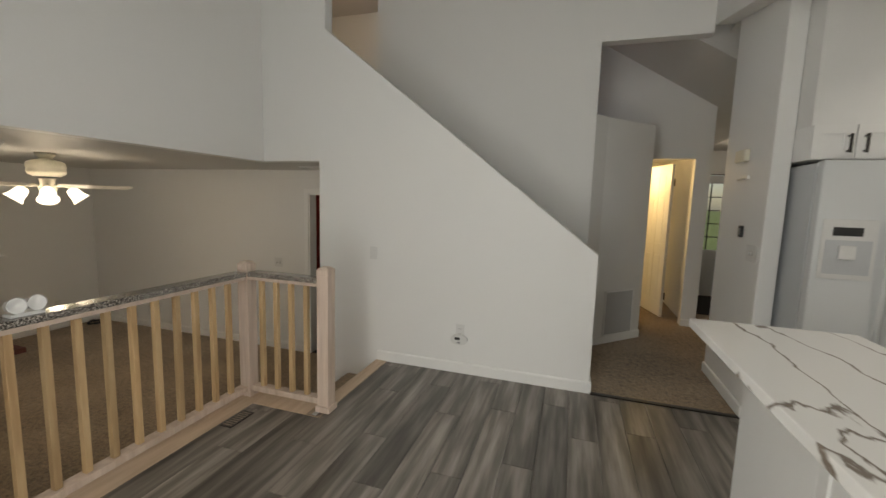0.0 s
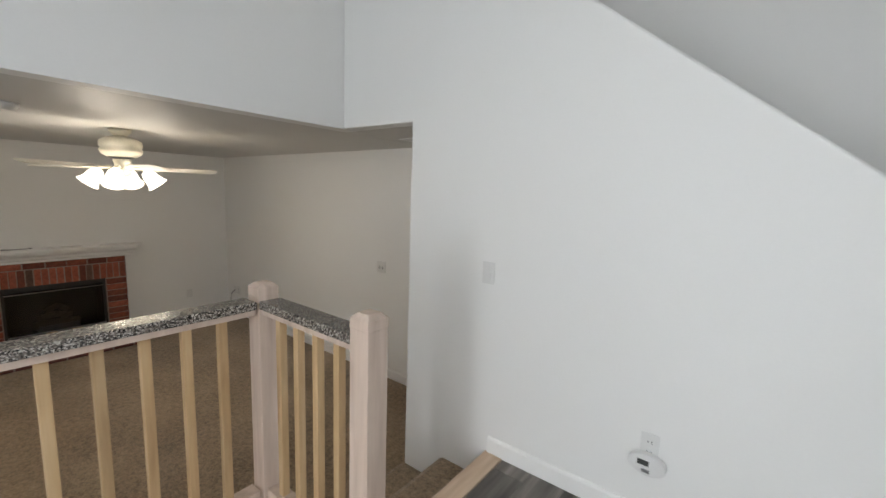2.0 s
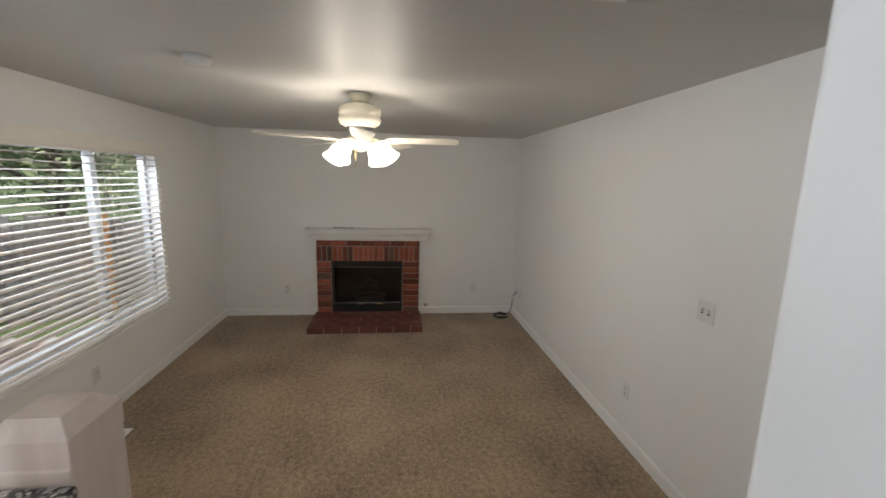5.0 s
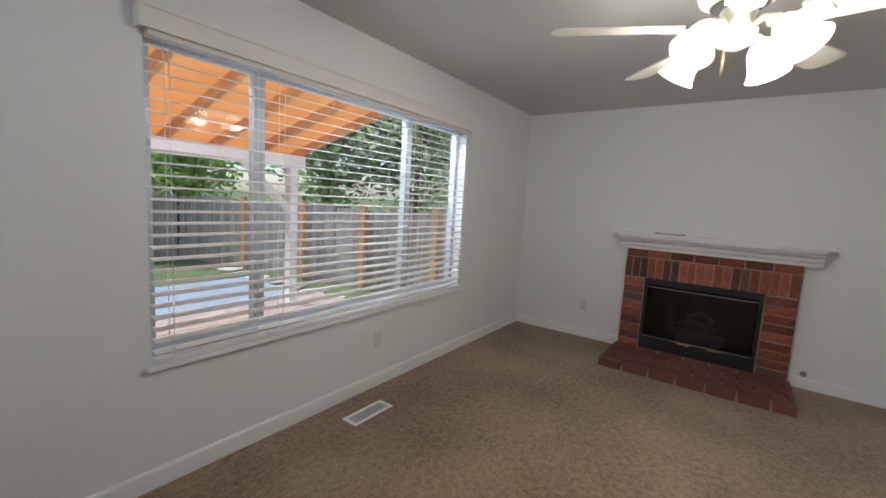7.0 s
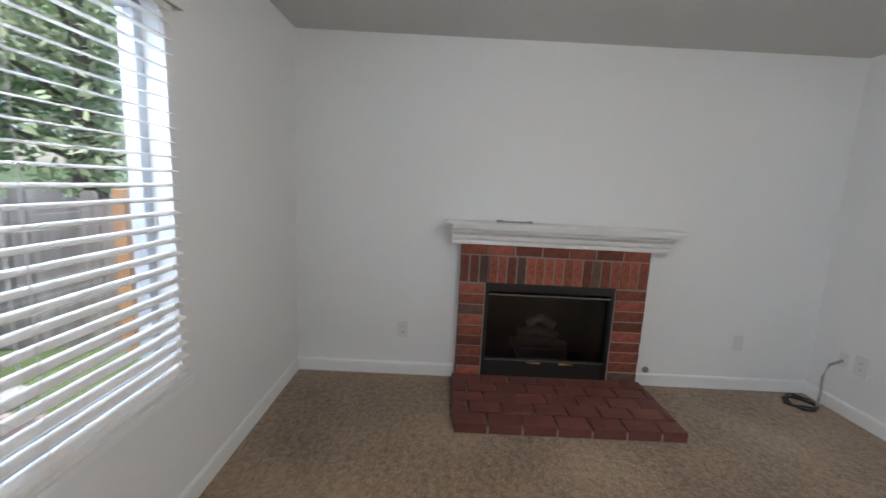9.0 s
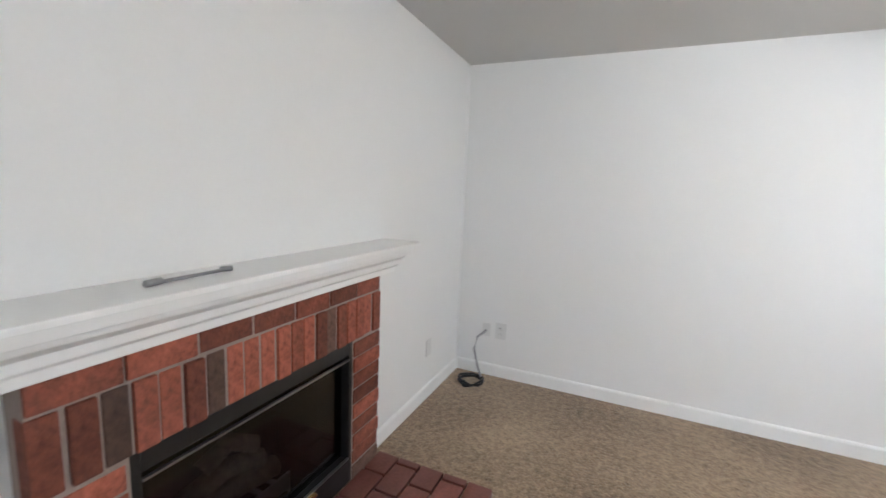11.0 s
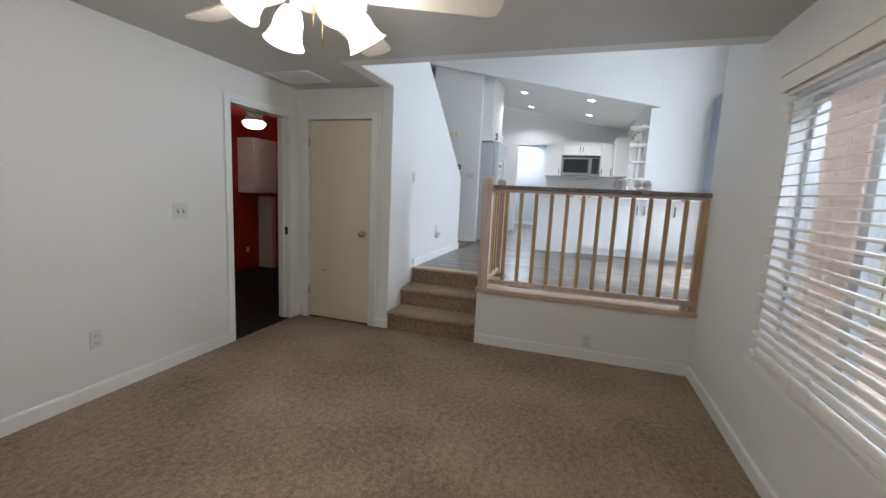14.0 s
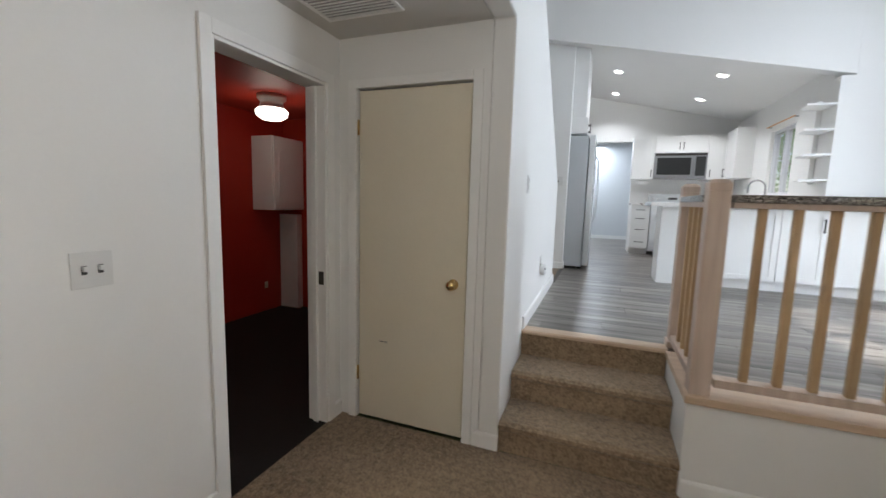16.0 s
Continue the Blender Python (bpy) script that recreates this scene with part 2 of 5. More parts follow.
DECK = ramp_mat("deck_board", [(0.3, (0.26, 0.20, 0.18)), (0.6, (0.40, 0.32, 0.29)), (0.8, (0.50, 0.42, 0.38))], 0.8, 3, (0.6, 6, 6), per_object=0.12)
GRASS = mat("lawn", (0.10, 0.14, 0.045), 0.95, var=0.5, scale=1.5, fine=40, bump=0.9, bump_scale=45, depth=0.03)
# Concrete with the blue of the reflected sky put into its colour.
SLAB = mat("sky_tinted_slab", (0.23, 0.28, 0.36), 0.8, var=0.18, scale=2, fine=30, bump=0.2)
STONE = mat("flagstone", (0.42, 0.41, 0.39), 0.9, var=0.25, scale=4, bump=0.4, per_object=0.15)
LEAF = mat("leaves", (0.15, 0.27, 0.035), 0.6, var=0.5, scale=1.2, fine=9, bump=0.0)
LEAF2 = mat("dark_leaves", (0.06, 0.12, 0.04), 0.6, var=0.5, scale=1.2, fine=9, bump=0.0)
LEAF3 = mat("olive_leaves", (0.20, 0.25, 0.13), 0.7, var=0.4, scale=1.2, fine=9, bump=0.0)
for _leaf, _col in ((LEAF, (0.62, 0.86, 0.16, 1)), (LEAF2, (0.34, 0.55, 0.20, 1)), (LEAF3, (0.62, 0.70, 0.42, 1))):
    _n = _leaf.node_tree.nodes
    _tr, _mx = _n.new("ShaderNodeBsdfTranslucent"), _n.new("ShaderNodeMixShader")
    _tr.inputs[0].default_value, _mx.inputs[0].default_value = _col, 0.55
    _leaf.node_tree.links.new(_n["Principled BSDF"].outputs[0], _mx.inputs[1])
    _leaf.node_tree.links.new(_tr.outputs[0], _mx.inputs[2])
    _leaf.node_tree.links.new(_mx.outputs[0], _n["Material Output"].inputs[0])
BARK = mat("bark", (0.13, 0.09, 0.065), 0.95, var=0.4, scale=6, bump=0.8)
SIDING = mat("red_siding", (0.42, 0.12, 0.09), 0.8, var=0.1, bump=0.1)


def quartz():
    """White slab with thin dark veins and a few grey clusters."""
    m = bpy.data.materials.new("veined_quartz")
    m.use_nodes = True
    nt, n = m.node_tree, m.node_tree.nodes
    p = n["Principled BSDF"]
    p.inputs["Roughness"].default_value = 0.14
    tc, mp = n.new("ShaderNodeTexCoord"), n.new("ShaderNodeMapping")
    mp.inputs["Rotation"].default_value = (0, 0, 0.5)
    mp.inputs["Scale"].default_value = (2.2, 0.9, 1)
    nt.links.new(tc.outputs["Object"], mp.inputs[0])
    warp, vor = n.new("ShaderNodeTexNoise"), n.new("ShaderNodeTexVoronoi")
    warp.inputs["Scale"].default_value, warp.inputs["Detail"].default_value = 2.2, 5
    vor.feature = "DISTANCE_TO_EDGE"
    vor.inputs["Scale"].default_value = 1.5
    ad = n.new("ShaderNodeVectorMath")
    ad.operation = "MULTIPLY_ADD"
    ad.inputs[1].default_value = (0.55, 0.55, 0.55)
    nt.links.new(mp.outputs[0], warp.inputs["Vector"])
    nt.links.new(warp.outputs["Color"], ad.inputs[0])
    nt.links.new(mp.outputs[0], ad.inputs[2])
    nt.links.new(ad.outputs[0], vor.inputs["Vector"])
    r = n.new("ShaderNodeValToRGB")
    r.color_ramp.elements[0].position, r.color_ramp.elements[1].position = 0.004, 0.018
    r.color_ramp.elements[0].color, r.color_ramp.elements[1].color = (0.20, 0.16, 0.13, 1), (0.80, 0.79, 0.77, 1)
    nt.links.new(vor.outputs["Distance"], r.inputs[0])
    nt.links.new(r.outputs[0], p.inputs["Base Color"])
    return m


QUARTZ = quartz()

# ---------- mesh helpers ----------


def bm_box(bm, x0, x1, y0, y1, z0, z1, bevel=0.0):
    vs = [bm.verts.new((x, y, z)) for x in (x0, x1) for y in (y0, y1) for z in (z0, z1)]
    fs = [(0, 1, 3, 2), (4, 6, 7, 5), (0, 4, 5, 1), (2, 3, 7, 6), (0, 2, 6, 4), (1, 5, 7, 3)]
    faces = [bm.faces.new([vs[i] for i in f]) for f in fs]
    if bevel:
        edges = list({e for f in faces for e in f.edges})
        bmesh.ops.bevel(bm, geom=edges, offset=bevel, segments=2, profile=0.6, affect="EDGES", clamp_overlap=True)
    return bm


def boxes(*specs, bevel=0.0):
    bm = bmesh.new()
    for s in specs:
        bm_box(bm, *s, bevel=bevel)
    return bm


def bm_prism(bm, pts, axis, a, b):
    """Extrudes a flat outline (pairs) along an axis from a to b."""
    def put(p, c):
        return {"x": (c, p[0], p[1]), "y": (p[0], c, p[1]), "z": (p[0], p[1], c)}[axis]
    lo, hi = [bm.verts.new(put(p, a)) for p in pts], [bm.verts.new(put(p, b)) for p in pts]
    bm.faces.new(lo), bm.faces.new(hi[::-1])
    for i in range(len(pts)):
        j = (i + 1) % len(pts)
        bm.faces.new((lo[i], hi[i], hi[j], lo[j]))
    bmesh.ops.recalc_face_normals(bm, faces=bm.faces)
    return bm


def prism(pts, axis, a, b, bevel=0.0):
    bm = bm_prism(bmesh.new(), pts, axis, a, b)
    if bevel:
        bmesh.ops.bevel(bm, geom=list(bm.edges), offset=bevel, segments=2, profile=0.6, affect="EDGES", clamp_overlap=True)
    return bm


def bm_lathe(bm, prof, at=(0, 0, 0), n=20, tilt=None):
    """Turns a profile of (radius, height) round the upright axis through at."""
    rings = []
    m = Matrix.Translation(at) @ (tilt or Matrix.Identity(4))
    for r, h in prof:
        rings.append([bm.verts.new(m @ Vector((max(r, 1e-4) * math.cos(2 * math.pi * k / n), max(r, 1e-4) * math.sin(2 * math.pi * k / n), h))) for k in range(n)])
    for a, b in zip(rings, rings[1:]):
        for k in range(n):
            f = bm.faces.new((a[k], a[(k + 1) % n], b[(k + 1) % n], b[k]))
            f.smooth = True
    bm.faces.new(rings[0][::-1]), bm.faces.new(rings[-1])
    return bm


def bm_tube(bm, pts, r, n=8):
    """A round bar along points."""
    pts = [Vector(p) for p in pts]
    rings = []
    for i, p in enumerate(pts):
        d = (pts[min(i + 1, len(pts) - 1)] - pts[max(i - 1, 0)]).normalized()
        u = d.cross(Vector((0, 0, 1)) if abs(d.z) < 0.9 else Vector((1, 0, 0))).normalized()
        v = d.cross(u)
        rings.append([bm.verts.new(p + r * (math.cos(2 * math.pi * k / n) * u + math.sin(2 * math.pi * k / n) * v)) for k in range(n)])
    for a, b in zip(rings, rings[1:]):
        for k in range(n):
            f = bm.faces.new((a[k], a[(k + 1) % n], b[(k + 1) % n], b[k]))
            f.smooth = True
    bm.faces.new(rings[0][::-1]), bm.faces.new(rings[-1])
    bmesh.ops.recalc_face_normals(bm, faces=bm.faces)
    return bm


def mesh_of(name, bm, material):
    me = bpy.data.meshes.new(name)
    bm.normal_update()
    bm.to_mesh(me)
    bm.free()
    me.materials.append(material)
    return me


def part(name, bm, material, parent=None, label=""):
    ob = new(name, mesh_of(name, bm, material))
    if parent is not None:
        ob.parent = parent
        if parent.parent is None:
            ob.matrix_parent_inverse = Matrix.Translation(-parent.location)
    return tagged(ob, label)


def structure(name, bm, material, label="", category=""):
    return tagged(part(name, bm, material), label, category, kind="structure")


def thing(name, at, label, category, group=""):
    ob = new(name)
    ob.location = at
    ob.empty_display_size = 0.1
    return tagged(ob, label, category, group)


def solid(name, bm, material, label, category, group=""):
    return tagged(part(name, bm, material), label, category, group)


# ---------- the setting ----------
UP = 0.53      # upper floor
TOP = 2.335    # living room ceiling
S, N, W = -2.68, 1.06, -4.76


def vault(y):
    return 4.75 + 0.2 * y


def kitchen_top(y):
    return 3.50 + 0.22 * y


structure("floor", boxes((W, 0.0, S, N, -0.12, 0)), CARPET, "worn beige-brown cut-pile carpet of the sunken living room", "carpet")
structure("wall_west", boxes((W - 0.12, W, S - 0.14, -1.35, 0, TOP), (W - 0.12, W, -0.45, N + 0.12, 0, TOP), (W - 0.12, W, -1.35, -0.45, 0.73, TOP)), PAINT,
          "white painted wall behind the fireplace", "wall")
structure("wall_north", boxes((W, -0.88, N, N + 0.12, 0, TOP), (-0.88, -0.135, N, N + 0.12, 2.05, TOP), (-0.135, 0.0, N, N + 0.12, 0, TOP)), PAINT,
          "long plain white painted wall with a doorway", "wall")
structure("wall_closet", boxes((0.0, 0.12, 0.12, 0.215, 0, TOP + 0.3), (0.0, 0.12, 0.935, N + 0.12, 0, TOP + 0.3), (0.0, 0.12, 0.215, 0.935, 2.045, TOP + 0.3)), PAINT,
          "short white wall round the closet door", "wall")
structure("wall_stair", prism([(0.0, 0.0), (2.47, 0.0), (2.47, 1.63), (0.07, 3.49), (0.07, 5.2), (-0.62, 5.2), (-0.62, TOP), (0.0, TOP)], "y", 0.0, 0.12, 0.012), PAINT,
          "white stair wall with a sloping open top", "wall")
structure("wall_header", boxes((-0.74, -0.62, S - 0.14, 0.12, TOP, 5.2)), PAINT, "high white wall above the living room opening", "wall")
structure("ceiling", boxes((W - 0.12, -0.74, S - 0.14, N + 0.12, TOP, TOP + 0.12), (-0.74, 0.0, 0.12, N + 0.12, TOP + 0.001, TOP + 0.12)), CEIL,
          "flat off-white painted living room ceiling, weaker light put into its colour", "ceiling")
structure("wall_south", boxes((W - 0.12, -3.47, S - 0.14, S, -0.2, TOP), (-3.47, -1.10, S - 0.14, S, -0.2, 0.575), (-3.47, -1.10, S - 0.14, S, 1.97, TOP),
                              (-1.10, 0.06, S - 0.14, S, -0.2, TOP), (-0.62, 0.06, S - 0.14, S, TOP, 5.2)), PAINT, "white painted wall with the wide window", "wall")
structure("wall_low", boxes((0.0, 0.12, S, -0.90, 0, 0.49), (0.12, 0.66, -1.02, -0.90, 0, 0.49)), PAINT, "low white wall under the railing", "wall")
structure("wall_return", boxes((-0.06, 0.06, -3.67, S - 0.14, -0.2, 5.2)), PAINT, "white wall beside the patio door", "wall")
structure("wall_patio", boxes((0.06, 1.15, -3.67, -3.55, -0.2, 5.2), (2.98, 3.488, -3.67, -3.55, -0.2, 5.2), (1.15, 2.98, -3.67, -3.55, -0.2, UP),
                              (1.15, 2.98, -3.67, -3.55, 2.60, 2.98), (1.15, 2.98, -3.67, -3.55, 3.78, 5.2)), PAINT, "white wall round the patio door and transom", "wall")
structure("wall_pier", boxes((3.34, 3.488, -3.55, -2.771, UP - 0.1, 5.2), (3.34, 3.488, -2.771, -2.65, UP - 0.1, 2.78)), PAINT, "white wall at the end of the kitchen counter", "wall")
structure("wall_kitchen_south", boxes((3.489, 4.30, -2.77, -2.65, UP - 0.1, 3.2), (5.10, 6.651, -2.77, -2.65, UP - 0.1, 3.2),
                                      (4.30, 5.10, -2.77, -2.65, UP - 0.1, 1.60), (4.30, 5.10, -2.77, -2.65, 2.50, 3.2)), PAINT, "white kitchen wall with a window", "wall")
structure("wall_kitchen_east", boxes((6.623, 6.751, -2.65, -0.962, UP - 0.1, 3.7), (6.623, 6.751, -0.24, 0.57, UP - 0.1, 3.7), (6.623, 6.751, -0.962, -0.24, 2.620, 3.7)), PAINT,
          "white kitchen wall with an open doorway", "wall")
structure("wall_kitchen_north", boxes((3.60, 6.62, 0.45, 0.57, UP - 0.1, 3.8)), PAINT, "white kitchen wall behind the refrigerator", "wall")
structure("wall_hall", boxes((3.49, 3.60, -0.02, 0.86, UP - 0.1, 3.9), bevel=0.008), PAINT, "white wall end between hall and kitchen", "wall")
structure("wall_bulkhead", prism([(-2.77, kitchen_top(-2.77) - 0.10), (1.0, 3.60), (1.0, 5.2), (-2.77, 5.2)], "x", 3.34, 3.488), PAINT, "white sloping bulkhead above the kitchen opening", "wall")
structure("ceiling_kitchen", prism([(-2.77, kitchen_top(-2.77)), (0.57, kitchen_top(0.57)), (0.57, 4.2), (-2.77, 4.2)], "x", 3.49, 6.55), PAINT, "sloped white kitchen ceiling", "ceiling")
structure("ceiling_vault", prism([(-3.67, vault(-3.67)), (1.2, vault(1.2)), (1.2, 5.4), (-3.67, 5.4)], "x", -0.74, 3.49), PAINT, "high sloped white ceiling over the dining area", "ceiling")
structure("wall_stair_inner", boxes((0.08, 2.42, 1.0, 1.12, UP - 0.1, 5.2), (2.42, 3.34, 1.0, 1.12, 3.54, 5.2)), PAINT, "white wall on the far side of the stairs", "wall")
structure("wall_landing", boxes((-1.9, -1.8, 0.12, 3.0, 2.5, 5.2), (-1.8, 0.08, 2.9, 3.0, 2.5, 5.2), (-1.8, -0.74, 0.0, 0.12, 2.5, 5.2)), PAINT, "dim painted walls of the upper landing", "wall")
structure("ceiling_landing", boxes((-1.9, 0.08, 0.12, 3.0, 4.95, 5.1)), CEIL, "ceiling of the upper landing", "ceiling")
structure("floor_landing", boxes((-1.9, -0.5, 0.12, 3.0, 2.5, 2.68)), CARPET, "brown carpet of the upper landing", "carpet")
# hall and entry
structure("floor_hall", boxes((2.47, 5.6, 0.0, 5.0, UP - 0.12, UP + 0.006), (0.12, 2.47, 0.12, 1.0, UP - 0.12, UP + 0.006)), CARPET, "brown carpet of the hall", "carpet")
structure("floor_entry", boxes((3.85, 5.6, 3.1, 4.5, UP + 0.007, UP + 0.012)), DKFLOOR, "dark floor at the front door", "floor")
structure("wall_vent", prism([(2.42, 1.0), (2.54, 1.17), (3.05, 1.68), (3.05, 2.38), (2.30, 2.38), (2.30, 1.12)], "z", UP, 2.88), PAINT, "angled white wall with a return-air grille", "wall")
structure("wall_passage", boxes((2.2, 3.09, 2.381, 2.50, UP, 4.2), (3.09, 3.63, 2.381, 2.50, 2.60, 3.9), (3.63, 3.80, 2.381, 2.50, UP, 3.8),
                                (3.70, 3.80, 2.50, 4.5, UP, 3.8)), PAINT, "white wall with an opening into a lit passage", "wall")
structure("wall_passage_back", boxes((2.2, 3.70, 4.5, 4.6, UP, 3.4), (2.1, 2.2, 2.4, 4.6, UP, 3.4)), PAINT, "passage walls in warm lamplight", "wall")
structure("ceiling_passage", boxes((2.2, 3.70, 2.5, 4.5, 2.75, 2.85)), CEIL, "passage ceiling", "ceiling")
structure("wall_entry", boxes((3.80, 4.22, 4.5, 4.62, UP, 3.8), (4.22, 5.10, 4.5, 4.62, 2.57, 3.8), (5.10, 5.7, 4.5, 4.62, UP, 3.8), (5.6, 5.7, 0.57, 4.5, UP, 3.8)), PAINT,
          "white wall round the front door", "wall")
structure("ceiling_hall_end", prism([(0.57, 3.68), (1.12, 3.57), (1.12, 3.9), (0.57, 3.9)], "x", 3.49, 5.7), CEIL, "sloped hall ceiling beside the kitchen", "ceiling")
structure("ceiling_hall", prism([(2.2, 4.186), (4.2, 2.95), (5.7, 2.95), (5.7, 4.4), (2.2, 4.4)], "y", 1.121, 4.5), CEIL, "ceiling over the hall sloping down to the entry", "ceiling")
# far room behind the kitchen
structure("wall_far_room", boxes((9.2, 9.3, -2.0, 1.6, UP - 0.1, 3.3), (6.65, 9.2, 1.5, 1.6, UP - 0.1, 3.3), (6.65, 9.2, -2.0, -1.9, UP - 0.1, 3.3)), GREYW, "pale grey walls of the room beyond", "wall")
structure("ceiling_far_room", boxes((6.65, 9.2, -1.9, 1.5, 3.2, 3.3)), CEIL, "ceiling of the room beyond", "ceiling")
structure("baseboard_far_room", boxes((9.185, 9.2, -1.9, 1.5, UP, UP + 0.09)), TRIM, "white baseboard", "baseboard")
# laundry room
structure("wall_laundry", boxes((-1.6, 2.08, 3.3, 3.4, 0, TOP), (-1.7, -1.6, N + 0.12, 3.4, 0, TOP), (1.98, 2.08, N + 0.12, 3.3, 0, TOP), (0.12, 1.98, N + 0.121, N + 0.16, 0, TOP)), RED, "deep red painted laundry room wall", "wall")
structure("ceiling_laundry", boxes((-1.7, 2.08, N + 0.12, 3.4, TOP, TOP + 0.1)), RED, "red painted laundry ceiling", "ceiling")
structure("floor_laundry", boxes((-1.7, 2.08, N, 3.4, -0.12, 0.002)), DKFLOOR, "very dark laundry room floor", "floor")
point("glow_laundry", (0.95, 2.49, 2.15), 1.3, (1.0, 0.85, 0.7), 0.06)
# Unseen fill lamp added to brighten the room beyond, which has no window.
area("fill_far_room", (9.0, 0.0, 2.9), (8.6, 0.0, 0.5), 0.8, 1.5, 80, DAY)


# baseboards: a flat board with an eased top
def board(name, x0, y0, x1, y1, z, side, h=0.092, t=0.014):
    d = Vector((x1 - x0, y1 - y0, 0))
    ln = d.length
    d.normalize()
    nrm = Vector((-d.y, d.x, 0)) * side
    prof = [(0.0, 0.0), (t, 0.0), (t, h - 0.014), (t * 0.75, h - 0.005), (t * 0.35, h), (0.0, h)]
    bm = bmesh.new()
    o = Vector((x0, y0, z))
    ends = [[bm.verts.new(o + d * s + nrm * a + Vector((0, 0, b))) for a, b in prof] for s in (0, ln)]
    k = len(prof)
    for i in range(k):
        bm.faces.new((ends[0][i], ends[0][(i + 1) % k], ends[1][(i + 1) % k], ends[1][i]))
    bm.faces.new(ends[0][::-1]), bm.faces.new(ends[1])
    bmesh.ops.recalc_face_normals(bm, faces=bm.faces)
    return structure(name, bm, TRIM, "white painted baseboard", "baseboard")


board("baseboard_1", W, S, W, -1.545, 0, -1)
board("baseboard_2", W, -0.215, W, N, 0, -1)
board("baseboard_3", W, N, -0.935, N, 0, -1)
board("baseboard_4", 0.0, S, W, S, 0, -1)
board("baseboard_5", 0.0, -0.905, 0.0, S, 0, -1)
board("baseboard_6", 0.0, 0.155, 0.0, 0.0, 0, -1)
board("baseboard_7", -0.075, N, 0.0, N, 0, -1)
board("baseboard_8", 0.62, 0.0, 2.475, 0.0, UP, -1)
board("baseboard_9", 2.47, 0.0, 2.47, 0.12, UP, -1)
board("baseboard_10", 3.49, 0.86, 3.49, -0.02, UP, -1)
board("baseboard_11", 3.49, -0.02, 3.60, -0.02, UP, -1)
board("baseboard_12", 2.54, 1.17, 3.05, 1.68, UP, -1)
board("baseboard_13", 3.63, 2.38, 3.80, 2.38, UP, -1)
board("baseboard_14", 3.80, 2.38, 3.80, 4.5, UP, -1)

# ---------- doors and casings ----------
trim = tagged(thing("door_casing", (-0.56, N, 0), "white painted casing round the laundry doorway", "door casing"), kind="structure")
for nm, b in (("casing_left", (-0.935, -0.88, N - 0.016, N, 0, 2.11)), ("casing_right", (-0.135, -0.075, N - 0.016, N, 0, 2.11)), ("casing_head", (-0.88, -0.135, N - 0.016, N, 2.05, 2.11)),
              ("jamb_left", (-0.878, -0.862, N - 0.006, N + 0.13, 0, 2.05)), ("jamb_right", (-0.153, -0.137, N - 0.006, N + 0.13, 0, 2.05)), ("jamb_head", (-0.862, -0.153, N - 0.006, N + 0.13, 2.034, 2.05)),
              ("door_stop", (-0.17, -0.153, N + 0.05, N + 0.085, 0, 2.034))):
    part(nm, boxes(b, bevel=0.004), TRIM, trim)
part("strike_plate", boxes((-0.1545, -0.1515, N + 0.01, N + 0.045, 0.88, 0.96)), DARK, trim, "dark metal strike plate")

door = tagged(thing("door_1", (0.0, 0.57, 0), "closed flat cream-painted closet door with brass knob", "door"), kind="structure")
part("leaf", boxes((0.012, 0.047, 0.225, 0.925, 0.012, 2.035), bevel=0.003), CREAM, door)
for nm, b in (("casing_left", (-0.016, 0.0, 0.935, 0.99, 0, 2.095)), ("casing_right", (-0.016, 0.0, 0.16, 0.215, 0, 2.095)), ("casing_head", (-0.016, 0.0, 0.215, 0.935, 2.045, 2.095))):
    part(nm, boxes(b, bevel=0.004), TRIM, door)
knob = part("knob", bm_lathe(bmesh.new(), [(0.031, 0), (0.031, 0.006), (0.012, 0.012), (0.011, 0.03), (0.024, 0.038), (0.028, 0.052), (0.022, 0.064), (0.0, 0.067)],
                             (0.012, 0.30, 0.93), 18, Matrix.Rotation(radians(-90), 4, "Y")), BRASS, door, "polished brass knob")
for z in (0.25, 1.78):
    part("hinge", bm_tube(bmesh.new(), [(0.004, 0.929, z), (0.004, 0.929, z + 0.09)], 0.007), BRASS, door, "brass hinge barrel")
part("scuff", boxes((0.0105, 0.0125, 0.72, 0.78, 0.52, 0.524)), SLOT, door, "dark scuff mark")


